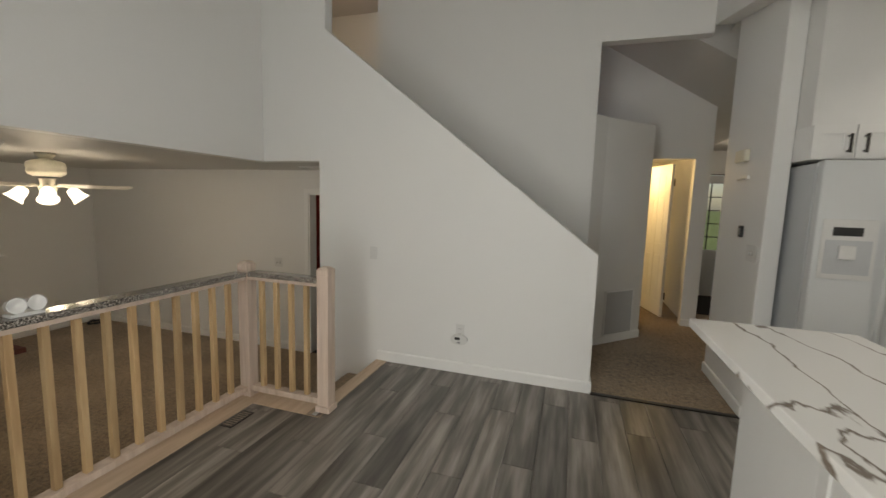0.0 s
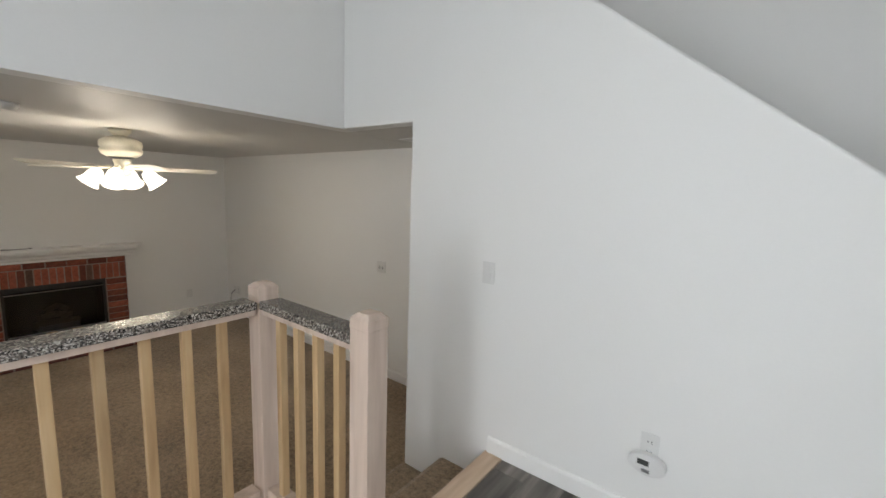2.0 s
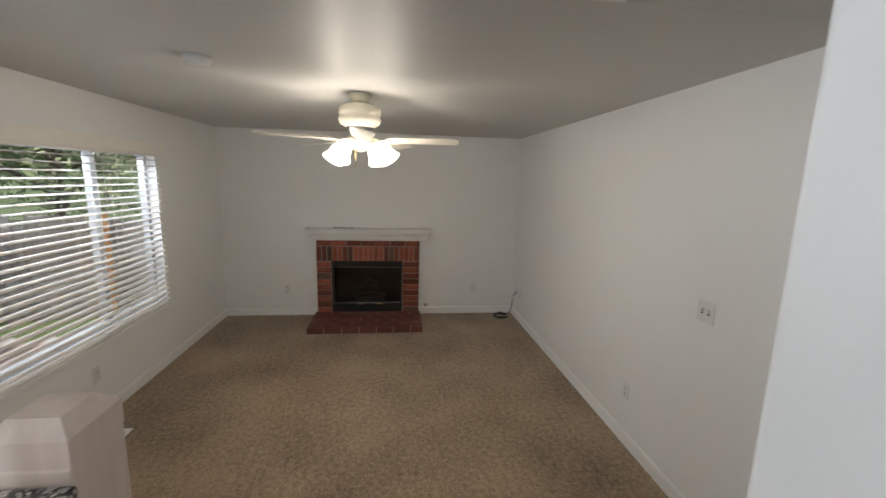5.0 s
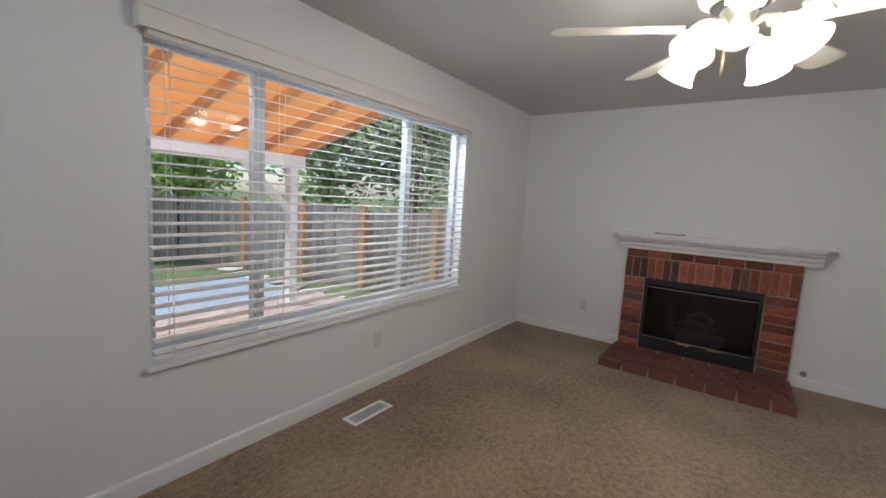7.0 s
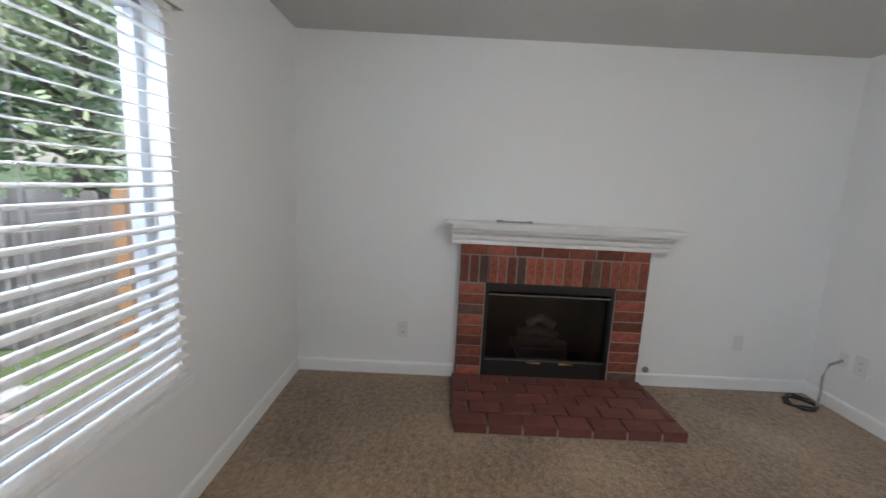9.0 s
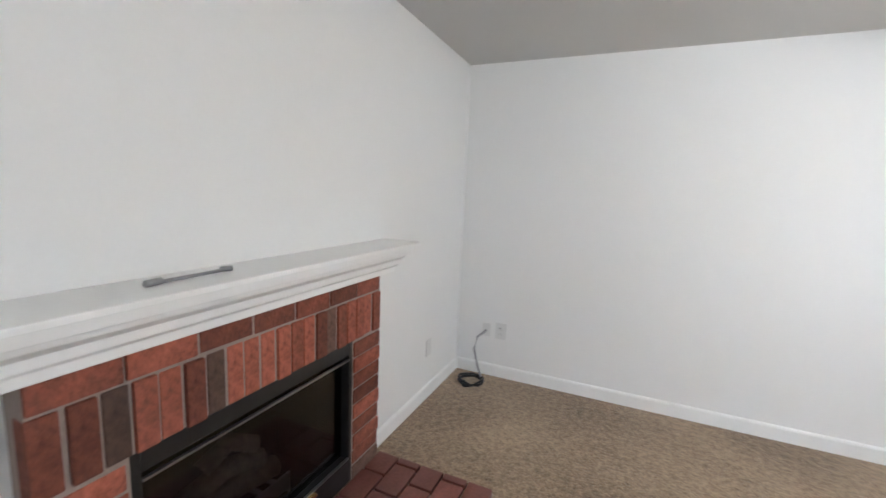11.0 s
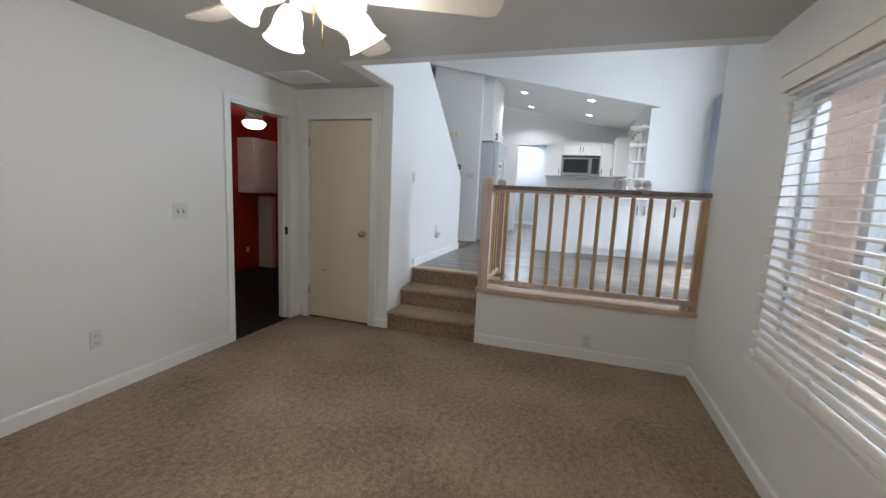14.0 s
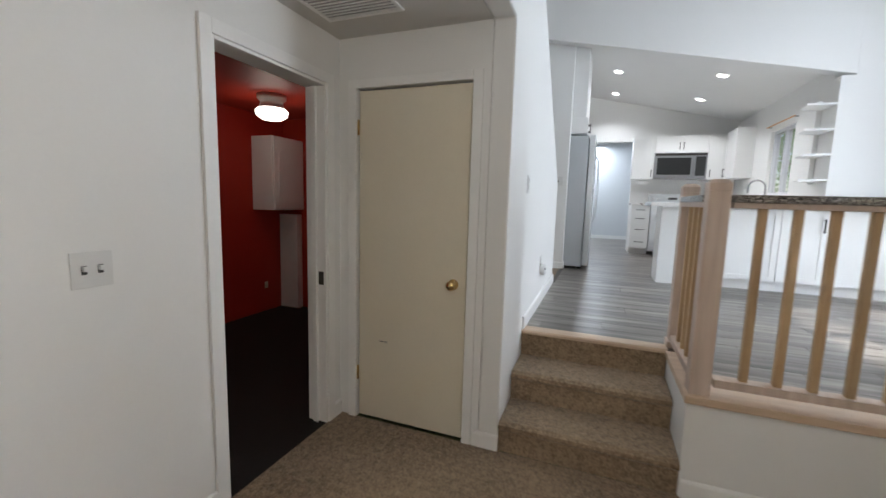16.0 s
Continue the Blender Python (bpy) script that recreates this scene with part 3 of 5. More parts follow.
def panel_door(name, loc, rz, label, width=0.76, height=2.03):
    """Six-panel door, hinge edge at its origin."""
    d = thing(name, (0, 0, 0), label, "door")
    t = 0.035
    part("leaf", boxes((0, width, 0.006, t - 0.006, 0.01, height)), TRIM, d)
    for x0, x1 in ((0.0, 0.11), (width / 2 - 0.05, width / 2 + 0.05), (width - 0.11, width)):
        part("stile", boxes((x0, x1, 0, t, 0.01, height), bevel=0.003), TRIM, d)
    for z0, z1 in ((0.01, 0.2), (0.85, 0.98), (1.6, 1.7), (height - 0.11, height)):
        for x0 in (0.11, width / 2 + 0.05):
            part("rail", boxes((x0, x0 + width / 2 - 0.16, 0.001, t - 0.001, z0, z1), bevel=0.003), TRIM, d)
    for z0, z1 in ((0.2, 0.85), (0.98, 1.6), (1.7, height - 0.11)):
        for x0 in (0.11, width / 2 + 0.05):
            part("panel", boxes((x0 + 0.03, x0 + width / 2 - 0.19, 0.002, t - 0.002, z0 + 0.03, z1 - 0.03), bevel=0.003), TRIM, d)
    for z in (0.25, 1.75):
        part("hinge", bm_tube(bmesh.new(), [(-0.004, -0.006, z), (-0.004, -0.006, z + 0.09)], 0.008), DARK, d)
    part("knob", bm_lathe(bmesh.new(), [(0.03, 0), (0.012, 0.012), (0.011, 0.03), (0.027, 0.05), (0.0, 0.066)], (width - 0.07, 0, 0.93), 14, Matrix.Rotation(radians(90), 4, "X")), BRASS, d)
    d.matrix_world = pose(*loc, 0, 0, rz)
    return d


panel_door("panel_door", (3.48, 2.68, UP + 0.007), 104.8, "open white six-panel door in a lamplit passage", 0.745)

fd = thing("front_door", (4.66, 4.5, UP), "white front door with a tall divided glass light", "door")
part("leaf", boxes((4.24, 4.32, 4.51, 4.55, UP + 0.012, 2.55), (4.72, 5.08, 4.51, 4.55, UP + 0.012, 2.55), (4.32, 4.72, 4.51, 4.55, UP + 0.012, 1.32), (4.32, 4.72, 4.51, 4.55, 2.42, 2.55)), GREYW, fd)
part("pane", boxes((4.32, 4.72, 4.528, 4.532, 1.32, 2.42)), GLASS, fd)
for i in range(1, 5):
    part("muntin", boxes((4.32, 4.72, 4.52, 4.54, 1.32 + i * 0.22 - 0.008, 1.32 + i * 0.22 + 0.008)), SLOT, fd)
for x in (4.42, 4.62):
    part("muntin", boxes((x - 0.008, x + 0.008, 4.519, 4.541, 1.32, 2.42)), SLOT, fd)
part("frame", boxes((4.225, 4.24, 4.48, 4.52, UP + 0.012, 2.57), (5.08, 5.095, 4.48, 4.52, UP + 0.012, 2.57), (4.24, 5.08, 4.48, 4.52, 2.555, 2.57)), DARK, fd)

# ---------- stairs down to the living room ----------
st = tagged(thing("steps", (0.33, -0.45, 0), "three carpeted steps between living room and dining floor", "stairs"), kind="structure")
for i, (x0, x1) in enumerate(((0.0, 0.31), (0.31, 0.62))):
    z = 0.177 * (i + 1)
    part("step", prism([(x0, 0.0), (0.64, 0.0), (0.64, z), (x0 + 0.012, z), (x0 - 0.018, z - 0.012), (x0 - 0.020, z - 0.035), (x0, z - 0.05)], "y", -0.899, -0.001, 0.004), CARPET, st, "worn brown carpet step")
part("riser", boxes((0.625, 0.655, -0.899, -0.001, 0.354, UP - 0.02)), CARPET, st)
part("nosing", prism([(0.60, UP - 0.022), (0.715, UP - 0.022), (0.715, UP + 0.004), (0.61, UP + 0.004), (0.60, UP - 0.004)], "y", -0.90, -0.002, 0.003), OAK, st, "pale maple stair nosing")

main = tagged(thing("staircase", (2.3, 0.56, UP), "carpeted stairs rising behind the half wall", "stairs"), kind="structure")
for i in range(12):
    x1 = 2.36 - i * 0.2
    part("step", boxes((x1 - 0.23, x1, 0.121, 0.999, UP + 0.007 + i * 0.178, UP + 0.007 + (i + 1) * 0.178), bevel=0.012), CARPET, main)

# ---------- railing ----------
rail = thing("railing", (0.04, -1.8, UP), "wooden balustrade with granite-topped handrail beside the steps", "railing")


def newel(x, y, z0, z1, w=0.044):
    bm = bmesh.new()
    bm_box(bm, x - w, x + w, y - w, y + w, z0, z1 - 0.05, bevel=0.004)
    c = [(w * 1.0, z1 - 0.05), (w * 1.0, z1 - 0.018), (w * 0.6, z1)]
    prev = None
    for r, z in c:
        ring = [bm.verts.new((x + sx * r, y + sy * r, z)) for sx, sy in ((-1, -1), (1, -1), (1, 1), (-1, 1))]
        if prev:
            for k in range(4):
                bm.faces.new((prev[k], prev[(k + 1) % 4], ring[(k + 1) % 4], ring[k]))
        prev = ring
    bm.faces.new(prev)
    return bm


part("newel_post", newel(0.035, -0.945, UP, 1.535), NEWEL, rail, "pale square corner post with chamfered cap")
part("newel_post", newel(0.70, -0.95, UP, 1.545), NEWEL, rail, "pale square end post with chamfered cap")
part("base_block", boxes((0.645, 0.755, -1.005, -0.895, UP + 0.001, UP + 0.045), bevel=0.008), NEWEL, rail)
part("handrail", boxes((-0.005, 0.075, S, -1.0, 1.408, 1.432), bevel=0.003), NEWEL, rail)
part("handrail", boxes((0.08, 0.655, -0.98, -0.905, 1.408, 1.432), bevel=0.003), NEWEL, rail)
part("granite_cap", boxes((-0.02, 0.085, S, -1.0, 1.4325, 1.467), bevel=0.005), GRANITE, rail, "polished speckled grey granite cap")
part("granite_cap", boxes((0.08, 0.655, -0.99, -0.895, 1.4325, 1.467), bevel=0.005), GRANITE, rail, "polished speckled grey granite cap")
part("bottom_rail", boxes((0.0, 0.07, S, -1.0, UP + 0.045, UP + 0.085), bevel=0.004), NEWEL, rail)
part("bottom_rail", boxes((0.08, 0.655, -0.975, -0.91, UP + 0.045, UP + 0.085), bevel=0.004), NEWEL, rail)
part("end_post", boxes((0.005, 0.065, S + 0.001, S + 0.055, UP, 1.407), bevel=0.004), BALU, rail)
bal = mesh_of("baluster", boxes((-0.016, 0.016, -0.016, 0.016, 0, 1.408 - UP - 0.085), bevel=0.003), BALU)
for i in range(12):
    o = new("baluster", bal)
    o.location = Vector((0.035, -1.12 - i * 0.128, UP + 0.085)) - rail.location
    o.parent = rail
for i in range(4):
    o = new("baluster", bal)
    o.location = Vector((0.165 + i * 0.125, -0.943, UP + 0.085)) - rail.location
    o.parent = rail
part("end_block", boxes((0.02, 0.05, -2.61, -2.57, UP + 0.001, UP + 0.044)), NEWEL, rail)
structure("trim_ledge", boxes((-0.035, 0.16, S, -0.885, 0.491, UP), (0.16, 0.60, -1.05, -0.885, 0.491, UP - 0.0005), bevel=0.006), OAK, "pale maple ledge board capping the low wall", "trim")

spot = thing("spotlight", (0.03, -2.2, 1.467), "white twin-head spotlight lying on the granite rail", "lamp")
part("base", boxes((0.0, 0.06, -2.26, -2.14, 1.467, 1.482), bevel=0.005), PLASTIC, spot)
for y in (-2.235, -2.165):
    h = part("head", bm_lathe(bmesh.new(), [(0.018, -0.03), (0.026, -0.02), (0.032, 0.02), (0.036, 0.028), (0.030, 0.024), (0.0, 0.018)], (0.03, y, 1.513), 18, Matrix.Rotation(radians(80), 4, "Y")), PLASTIC, spot)
    part("stem", bm_tube(bmesh.new(), [(0.03, y, 1.48), (0.028, y, 1.51)], 0.007), PLASTIC, h)

# ---------- fireplace ----------
fp = thing("fireplace", (W, -0.9, 0), "red brick fireplace with black metal firebox and raised brick hearth", "fireplace")
FX = W + 0.085
part("mortar_back", boxes((W, FX - 0.007, -1.53, -1.35, 0.0, 1.0), (W, FX - 0.007, -0.45, -0.235, 0.0, 1.0), (W, FX - 0.007, -1.35, -0.45, 0.735, 1.0)), MORTAR, fp)
part("firebox", boxes((W - 0.40, W - 0.38, -1.35, -0.45, 0.05, 0.73), (W - 0.38, W + 0.02, -1.36, -1.34, 0.05, 0.73), (W - 0.38, W + 0.02, -0.46, -0.44, 0.05, 0.73),
                      (W - 0.38, W + 0.02, -1.34, -0.46, 0.71, 0.73), (W - 0.38, W + 0.02, -1.34, -0.46, 0.05, 0.07)), SOOT, fp)
part("firebox_frame", boxes((W + 0.02, FX - 0.006, -1.35, -1.325, 0.055, 0.735), (W + 0.02, FX - 0.006, -0.475, -0.45, 0.055, 0.735), (W + 0.02, FX - 0.006, -1.325, -0.475, 0.675, 0.735),
                            (W + 0.02, FX - 0.006, -1.325, -0.475, 0.055, 0.175), bevel=0.003), BLACK, fp, "black enamelled firebox surround")
part("glass_door", boxes((W + 0.035, W + 0.04, -1.325, -0.475, 0.18, 0.65)), SMOKE, fp)
part("trim_bar", boxes((FX - 0.012, FX - 0.002, -1.325, -0.475, 0.650, 0.658)), STEEL, fp, "thin bright metal trim bar")
part("trim_bar", boxes((FX - 0.012, FX - 0.002, -1.325, -0.475, 0.174, 0.182)), STEEL, fp, "thin bright metal trim bar")
for y in (-1.03, -0.80):
    part("door_pull", boxes((FX - 0.01, FX + 0.012, y, y + 0.10, 0.16, 0.172), bevel=0.003), BRASS, fp)
grate = part("grate", boxes(*[(W - 0.25, W - 0.05, -1.06 + i * 0.07, -1.05 + i * 0.07, 0.13, 0.15) for i in range(6)], (W - 0.06, W - 0.05, -1.06, -0.70, 0.15, 0.22)), STEEL, fp)
for i, (y, z, l, r) in enumerate(((-1.1, 0.2, 0.42, 0.045), (-1.05, 0.28, 0.30, 0.04), (-0.98, 0.36, 0.2, 0.035))):
    part("log", bm_tube(bmesh.new(), [(W - 0.2, y, z), (W - 0.18, y + l / 2, z + 0.02 + 0.02 * i), (W - 0.16, y + l, z)], r, 9), LOG, fp)

brick_v = {}


def brick(dy, dz, depth, material):
    key = (round(dy, 3), round(dz, 3), round(depth, 3), material.name)
    if key not in brick_v:
        brick_v[key] = mesh_of("brick", boxes((0, depth, 0, dy, 0, dz), bevel=0.004), material)
    return brick_v[key]


rnd = random.Random(4)


def lay(y, z, dy, dz):
    o = new("brick", brick(dy, dz, 0.05, BURNT if rnd.random() < 0.11 else BRICK))
    o.parent = fp
    o.location = Vector((FX - 0.05 + rnd.uniform(-0.005, 0.006), y + rnd.uniform(-0.002, 0.002), z + rnd.uniform(-0.0015, 0.0015))) - fp.location


M = 0.009
for c in range(9):
    z = 0.05 + c * 0.0755
    lay(-1.53, z, 0.172, 0.0665)
    lay(-0.442, z, 0.205, 0.0665)
for i in range(20):
    lay(-1.53 + i * 0.0648, 0.735, 0.0555, 0.185)
for i in range(7):
    lay(-1.53 + i * 0.1852, 0.929, 0.176, 0.066)

hb = part("hearth_bed", boxes((W + 0.085, -4.062, -1.545, -0.215, 0.0, 0.042)), MORTAR, fp)
for i in range(5):
    ln, y = 0.195, -1.55 - (0.1 if i % 2 else 0.0)
    while y < -0.215:
        y0, y1 = max(y, -1.55), min(y + ln, -0.21)
        if y1 - y0 > 0.03:
            o = new("brick", brick(y1 - y0 - 0.008, 0.0615, 0.115, HEARTH))
            o.parent = fp
            o.location = Vector((-4.672 + i * 0.124, y0, 0.001 + (0.002 if i % 2 else 0))) - fp.location
        y += ln + 0.004

mt = part("mantel", prism([(W, 1.0), (W + 0.10, 1.0), (W + 0.10, 1.025), (W + 0.125, 1.04), (W + 0.13, 1.065), (W + 0.16, 1.085), (W + 0.165, 1.105), (W + 0.20, 1.11), (W + 0.205, 1.137), (W, 1.137)],
                          "y", -1.60, -0.13, 0.002), TRIM, fp, "white moulded mantel shelf")
part("mantel_shelf", boxes((W, W + 0.215, -1.65, -0.075, 1.1375, 1.155), bevel=0.003), TRIM, fp)
key = thing("gas_key", (W + 0.10, -1.15, 1.155), "long metal gas valve key lying on the mantel", "tool")
part("shaft", bm_tube(bmesh.new(), [(W + 0.11, -1.29, 1.162), (W + 0.10, -1.09, 1.162)], 0.005), STEEL, key)
part("end", bm_tube(bmesh.new(), [(W + 0.113, -1.31, 1.164), (W + 0.108, -1.27, 1.164)], 0.009), STEEL, key)
part("grip", bm_tube(bmesh.new(), [(W + 0.095, -1.10, 1.164), (W + 0.105, -1.07, 1.164)], 0.008), STEEL, key)
solid("gas_valve", bm_lathe(bmesh.new(), [(0.024, 0), (0.024, 0.006), (0.012, 0.008), (0.010, 0.002)], (W, -0.13, 0.12), 16, Matrix.Rotation(radians(90), 4, "Y")), STEEL,
      "round metal gas valve plate low on the wall", "valve")

# ---------- wall plates ----------


def plate(name, at, facing, label, kind="outlet", w=0.072, h=0.116):
    """A wall plate lying in its own XZ plane, facing -Y before turning."""
    th = thing(name, (0, 0, 0), label, "outlet" if kind == "outlet" else "switch")
    part("cover", boxes((-w / 2, w / 2, -0.006, 0.0, -h / 2, h / 2), bevel=0.002), PLASTIC, th)
    if kind == "outlet":
        for z in (-0.022, 0.022):
            s = part("socket", boxes((-0.017, 0.017, -0.008, -0.0055, z - 0.014, z + 0.014), bevel=0.001), PLASTIC, th)
            for x in (-0.007, 0.007):
                part("slot", boxes((x - 0.0015, x + 0.0015, -0.0085, -0.0078, z - 0.005, z + 0.006)), SLOT, s)
    elif kind == "toggle":
        for x in (-0.023, 0.023):
            part("toggle", boxes((x - 0.006, x + 0.006, -0.018, -0.005, -0.004, 0.012), bevel=0.001), PLASTIC, th)
            part("slot", boxes((x - 0.008, x + 0.008, -0.0066, -0.0058, -0.014, 0.014)), SLOT, th)
    elif kind == "rocker":
        for z in (-0.022, 0.022):
            part("rocker", boxes((-0.016, 0.016, -0.011, -0.005, z - 0.019, z + 0.019), bevel=0.002), PLASTIC, th)
    th.matrix_world = pose(*at, 0, 0, facing)
    return th


plate("wall_outlet", (W, -1.92, 0.34), 90, "white duplex outlet on the fireplace wall")
plate("wall_outlet", (W, 0.515, 0.355), 90, "blank white outlet plate near the cable", "blank")
plate("wall_outlet", (-4.405, N, 0.365), 0, "silver-edged outlet above the cable coil", "outlet", 0.084, 0.124)
plate("cable_plate", (-4.52, N, 0.36), 0, "white plate with a cable coming out", "blank", 0.06, 0.1)
plate("wall_outlet", (-1.95, N, 0.375), 0, "white duplex outlet low on the long wall")
plate("light_switch", (-1.345, N, 1.155), 0, "white double toggle switch plate", "toggle", 0.118, 0.116)
plate("wall_outlet", (-2.48, S, 0.345), 180, "white outlet plate under the window")
plate("wall_outlet", (0.0, -1.89, 0.17), -90, "white outlet on the low wall under the railing")
plate("light_switch", (0.57, 0.0, 1.525), 0, "white double rocker switch on the stair wall", "rocker")
plate("wall_outlet", (1.40, 0.0, 0.90), 0, "white duplex outlet on the stair wall")
plate("light_switch", (3.49, 0.12, 1.70), -90, "white triple switch plate in the hall", "toggle", 0.165, 0.116)
alarm = thing("gas_alarm", (1.40, -0.03, 0.83), "white plug-in gas alarm with small display", "alarm")
part("body", prism([(-0.0 + 1.40 + 0.075 * math.cos(a) * (1.0 if abs(math.cos(a)) < 0.99 else 1), 0.835 + 0.045 * math.sin(a)) for a in [k * math.pi / 10 for k in range(20)]], "y", -0.045, -0.008, 0.006), PLASTIC, alarm)
part("display", boxes((1.365, 1.41, -0.047, -0.044, 0.835, 0.857)), SLOT, alarm)
part("button", boxes((1.385, 1.415, -0.048, -0.044, 0.805, 0.82), bevel=0.002), STEEL, alarm)
therm = thing("thermostat", (3.485, 0.33, 1.845), "small black oval thermostat on the hall wall", "thermostat")
part("body", boxes((3.468, 3.49, 0.30, 0.36, 1.80, 1.89), bevel=0.012), BLACK, therm)
part("face", boxes((3.465, 3.469, 0.31, 0.35, 1.82, 1.87), bevel=0.001), STEEL, therm)
ch = thing("door_chime", (3.485, 0.44, 2.43), "cream door chime box above a small hook rail", "door chime")
part("box", boxes((3.45, 3.49, 0.35, 0.53, 2.37, 2.46), bevel=0.008), IVORY, ch)
hk = thing("hook_rail", (3.485, 0.40, 2.25), "small white key hook rail", "hook rail")
part("board", boxes((3.475, 3.49, 0.31, 0.49, 2.235, 2.265), bevel=0.003), TRIM, hk)
for i in range(4):
    part("hook", bm_tube(bmesh.new(), [(3.475, 0.34 + i * 0.04, 2.245), (3.462, 0.34 + i * 0.04, 2.232), (3.458, 0.34 + i * 0.04, 2.245)], 0.003, 6), STEEL, hk)

# cable coil
coil = thing("cable_coil", (-4.55, 0.86, 0), "coiled black cable on the carpet by the wall", "cable")
pts = []
for k in range(90):
    a = k * 2 * math.pi / 24
    pts.append((-4.56 + (0.085 + 0.012 * math.sin(k * 0.7)) * math.cos(a), 0.86 + (0.085 + 0.012 * math.cos(k * 1.1)) * math.sin(a), 0.012 + 0.007 * (k // 24) + 0.004 * math.sin(k)))
part("coil", bm_tube(bmesh.new(), pts, 0.007, 6), CORD, coil)
part("lead", bm_tube(bmesh.new(), [(-4.50, 0.92, 0.03), (-4.56, 0.99, 0.10), (-4.60, 1.02, 0.20), (-4.58, 1.03, 0.30), (-4.53, 1.045, 0.345), (-4.52, 1.055, 0.36)], 0.009, 7), CABLE, coil)

# ---------- vents, detector ----------


def grille(name, at, turn, w, h, slats, label, dark=SLOT):
    g = thing(name, (0, 0, 0), label, "vent")
    part("backing", boxes((-w / 2, w / 2, -h / 2, h / 2, 0.0005, 0.002)), dark, g)
    part("frame", boxes((-w / 2, w / 2, -h / 2, -h / 2 + 0.018, 0.002, 0.009), (-w / 2, w / 2, h / 2 - 0.018, h / 2, 0.002, 0.009),
                        (-w / 2, -w / 2 + 0.018, -h / 2 + 0.018, h / 2 - 0.018, 0.002, 0.009), (w / 2 - 0.018, w / 2, -h / 2 + 0.018, h / 2 - 0.018, 0.002, 0.009)), TRIM, g)
    for i in range(slats):
        x = -w / 2 + 0.018 + (i + 0.5) * (w - 0.036) / slats
        part("slat", boxes((x - 0.0025, x + 0.0025, -h / 2 + 0.018, h / 2 - 0.018, 0.003, 0.008)), TRIM, g)
    g.matrix_world = Matrix.Translation(at) @ turn
    return g


grille("floor_vent", (-2.17, -2.437, 0.0), pose(0, 0, 0, 0, 0, 0), 0.32, 0.115, 15, "white metal floor vent in the carpet under the window")
grille("ceiling_vent", (-0.42, 0.73, TOP), pose(0, 0, 0, 180, 0, 0), 0.36, 0.44, 12, "white return-air grille in the ceiling", STEEL)
grille("wall_vent", (2.80, 1.422, 0.86), pose(0, 0, 0, 0, 0, 45) @ pose(0, 0, 0, 90, 0, 0), 0.46, 0.50, 18, "white return-air grille low on the angled wall", STEEL)
fv = thing("floor_register", (0.22, -1.26, UP), "small brown wooden register in the plank floor", "vent")
part("frame", boxes((0.18, 0.27, -1.36, -1.16, UP - 0.002, UP + 0.005), bevel=0.001), DARK, fv)
for i in range(8):
    part("slat", boxes((0.19, 0.26, -1.345 + i * 0.0225, -1.335 + i * 0.0225, UP + 0.0051, UP + 0.007)), LOG, fv)
solid("smoke_detector", bm_lathe(bmesh.new(), [(0.065, 0), (0.065, -0.012), (0.058, -0.02), (0.05, -0.034), (0.02, -0.038), (0.0, -0.038)], (-1.64, -1.48, TOP), 24), PLASTIC,
      "round white smoke detector on the ceiling", "smoke detector")

# ---------- ceiling fan ----------
fan = thing("ceiling_fan", (-2.35, -0.79, TOP), "ivory five-blade ceiling fan with four lit tulip shades", "ceiling fan")
C = (-2.35, -0.79, 0)
part("canopy", bm_lathe(bmesh.new(), [(0.075, TOP), (0.072, TOP - 0.02), (0.045, TOP - 0.05), (0.02, TOP - 0.055)], C, 24), IVORY, fan)
part("motor", bm_lathe(bmesh.new(), [(0.03, TOP - 0.05), (0.10, TOP - 0.068), (0.135, TOP - 0.09), (0.14, TOP - 0.13), (0.13, TOP - 0.145), (0.14, TOP - 0.16), (0.13, TOP - 0.19), (0.09, TOP - 0.215), (0.055, TOP - 0.225)], C, 28), IVORY, fan, "ivory ribbed motor housing")
part("slot_ring", bm_lathe(bmesh.new(), [(0.092, TOP - 0.214), (0.095, TOP - 0.2155), (0.09, TOP - 0.217), (0.05, TOP - 0.23)], C, 24), SLOT, fan)
part("light_fitter", bm_lathe(bmesh.new(), [(0.055, TOP - 0.225), (0.06, TOP - 0.24), (0.05, TOP - 0.28), (0.068, TOP - 0.31), (0.058, TOP - 0.35), (0.02, TOP - 0.37), (0.0, TOP - 0.375)], C, 22), IVORY, fan)
for k in range(5):
    ang = radians(6 + k * 72)
    bm = bmesh.new()
    out = [(0.19, -0.055), (0.30, -0.062), (0.62, -0.07), (0.655, -0.055), (0.665, 0.0), (0.655, 0.055), (0.62, 0.07), (0.30, 0.062), (0.19, 0.055)]
    bm_prism(bm, out, "z", -0.003, 0.004)
    bm.transform(Matrix.Translation((C[0], C[1], TOP - 0.293)) @ Matrix.Rotation(ang, 4, "Z") @ Matrix.Rotation(radians(-12), 4, "X"))
    bl = part("blade", bm, BLADE, fan)
    bm = bmesh.new()
    bm_prism(bm, [(0.09, -0.018), (0.15, -0.014), (0.20, -0.04), (0.26, -0.035), (0.27, 0.0), (0.26, 0.035), (0.20, 0.04), (0.15, 0.014), (0.09, 0.018)], "z", -0.009, -0.004)
    bm.transform(Matrix.Translation((C[0], C[1], TOP - 0.293)) @ Matrix.Rotation(ang, 4, "Z") @ Matrix.Rotation(radians(-12), 4, "X"))
    part("bracket", bm, IVORY, bl)
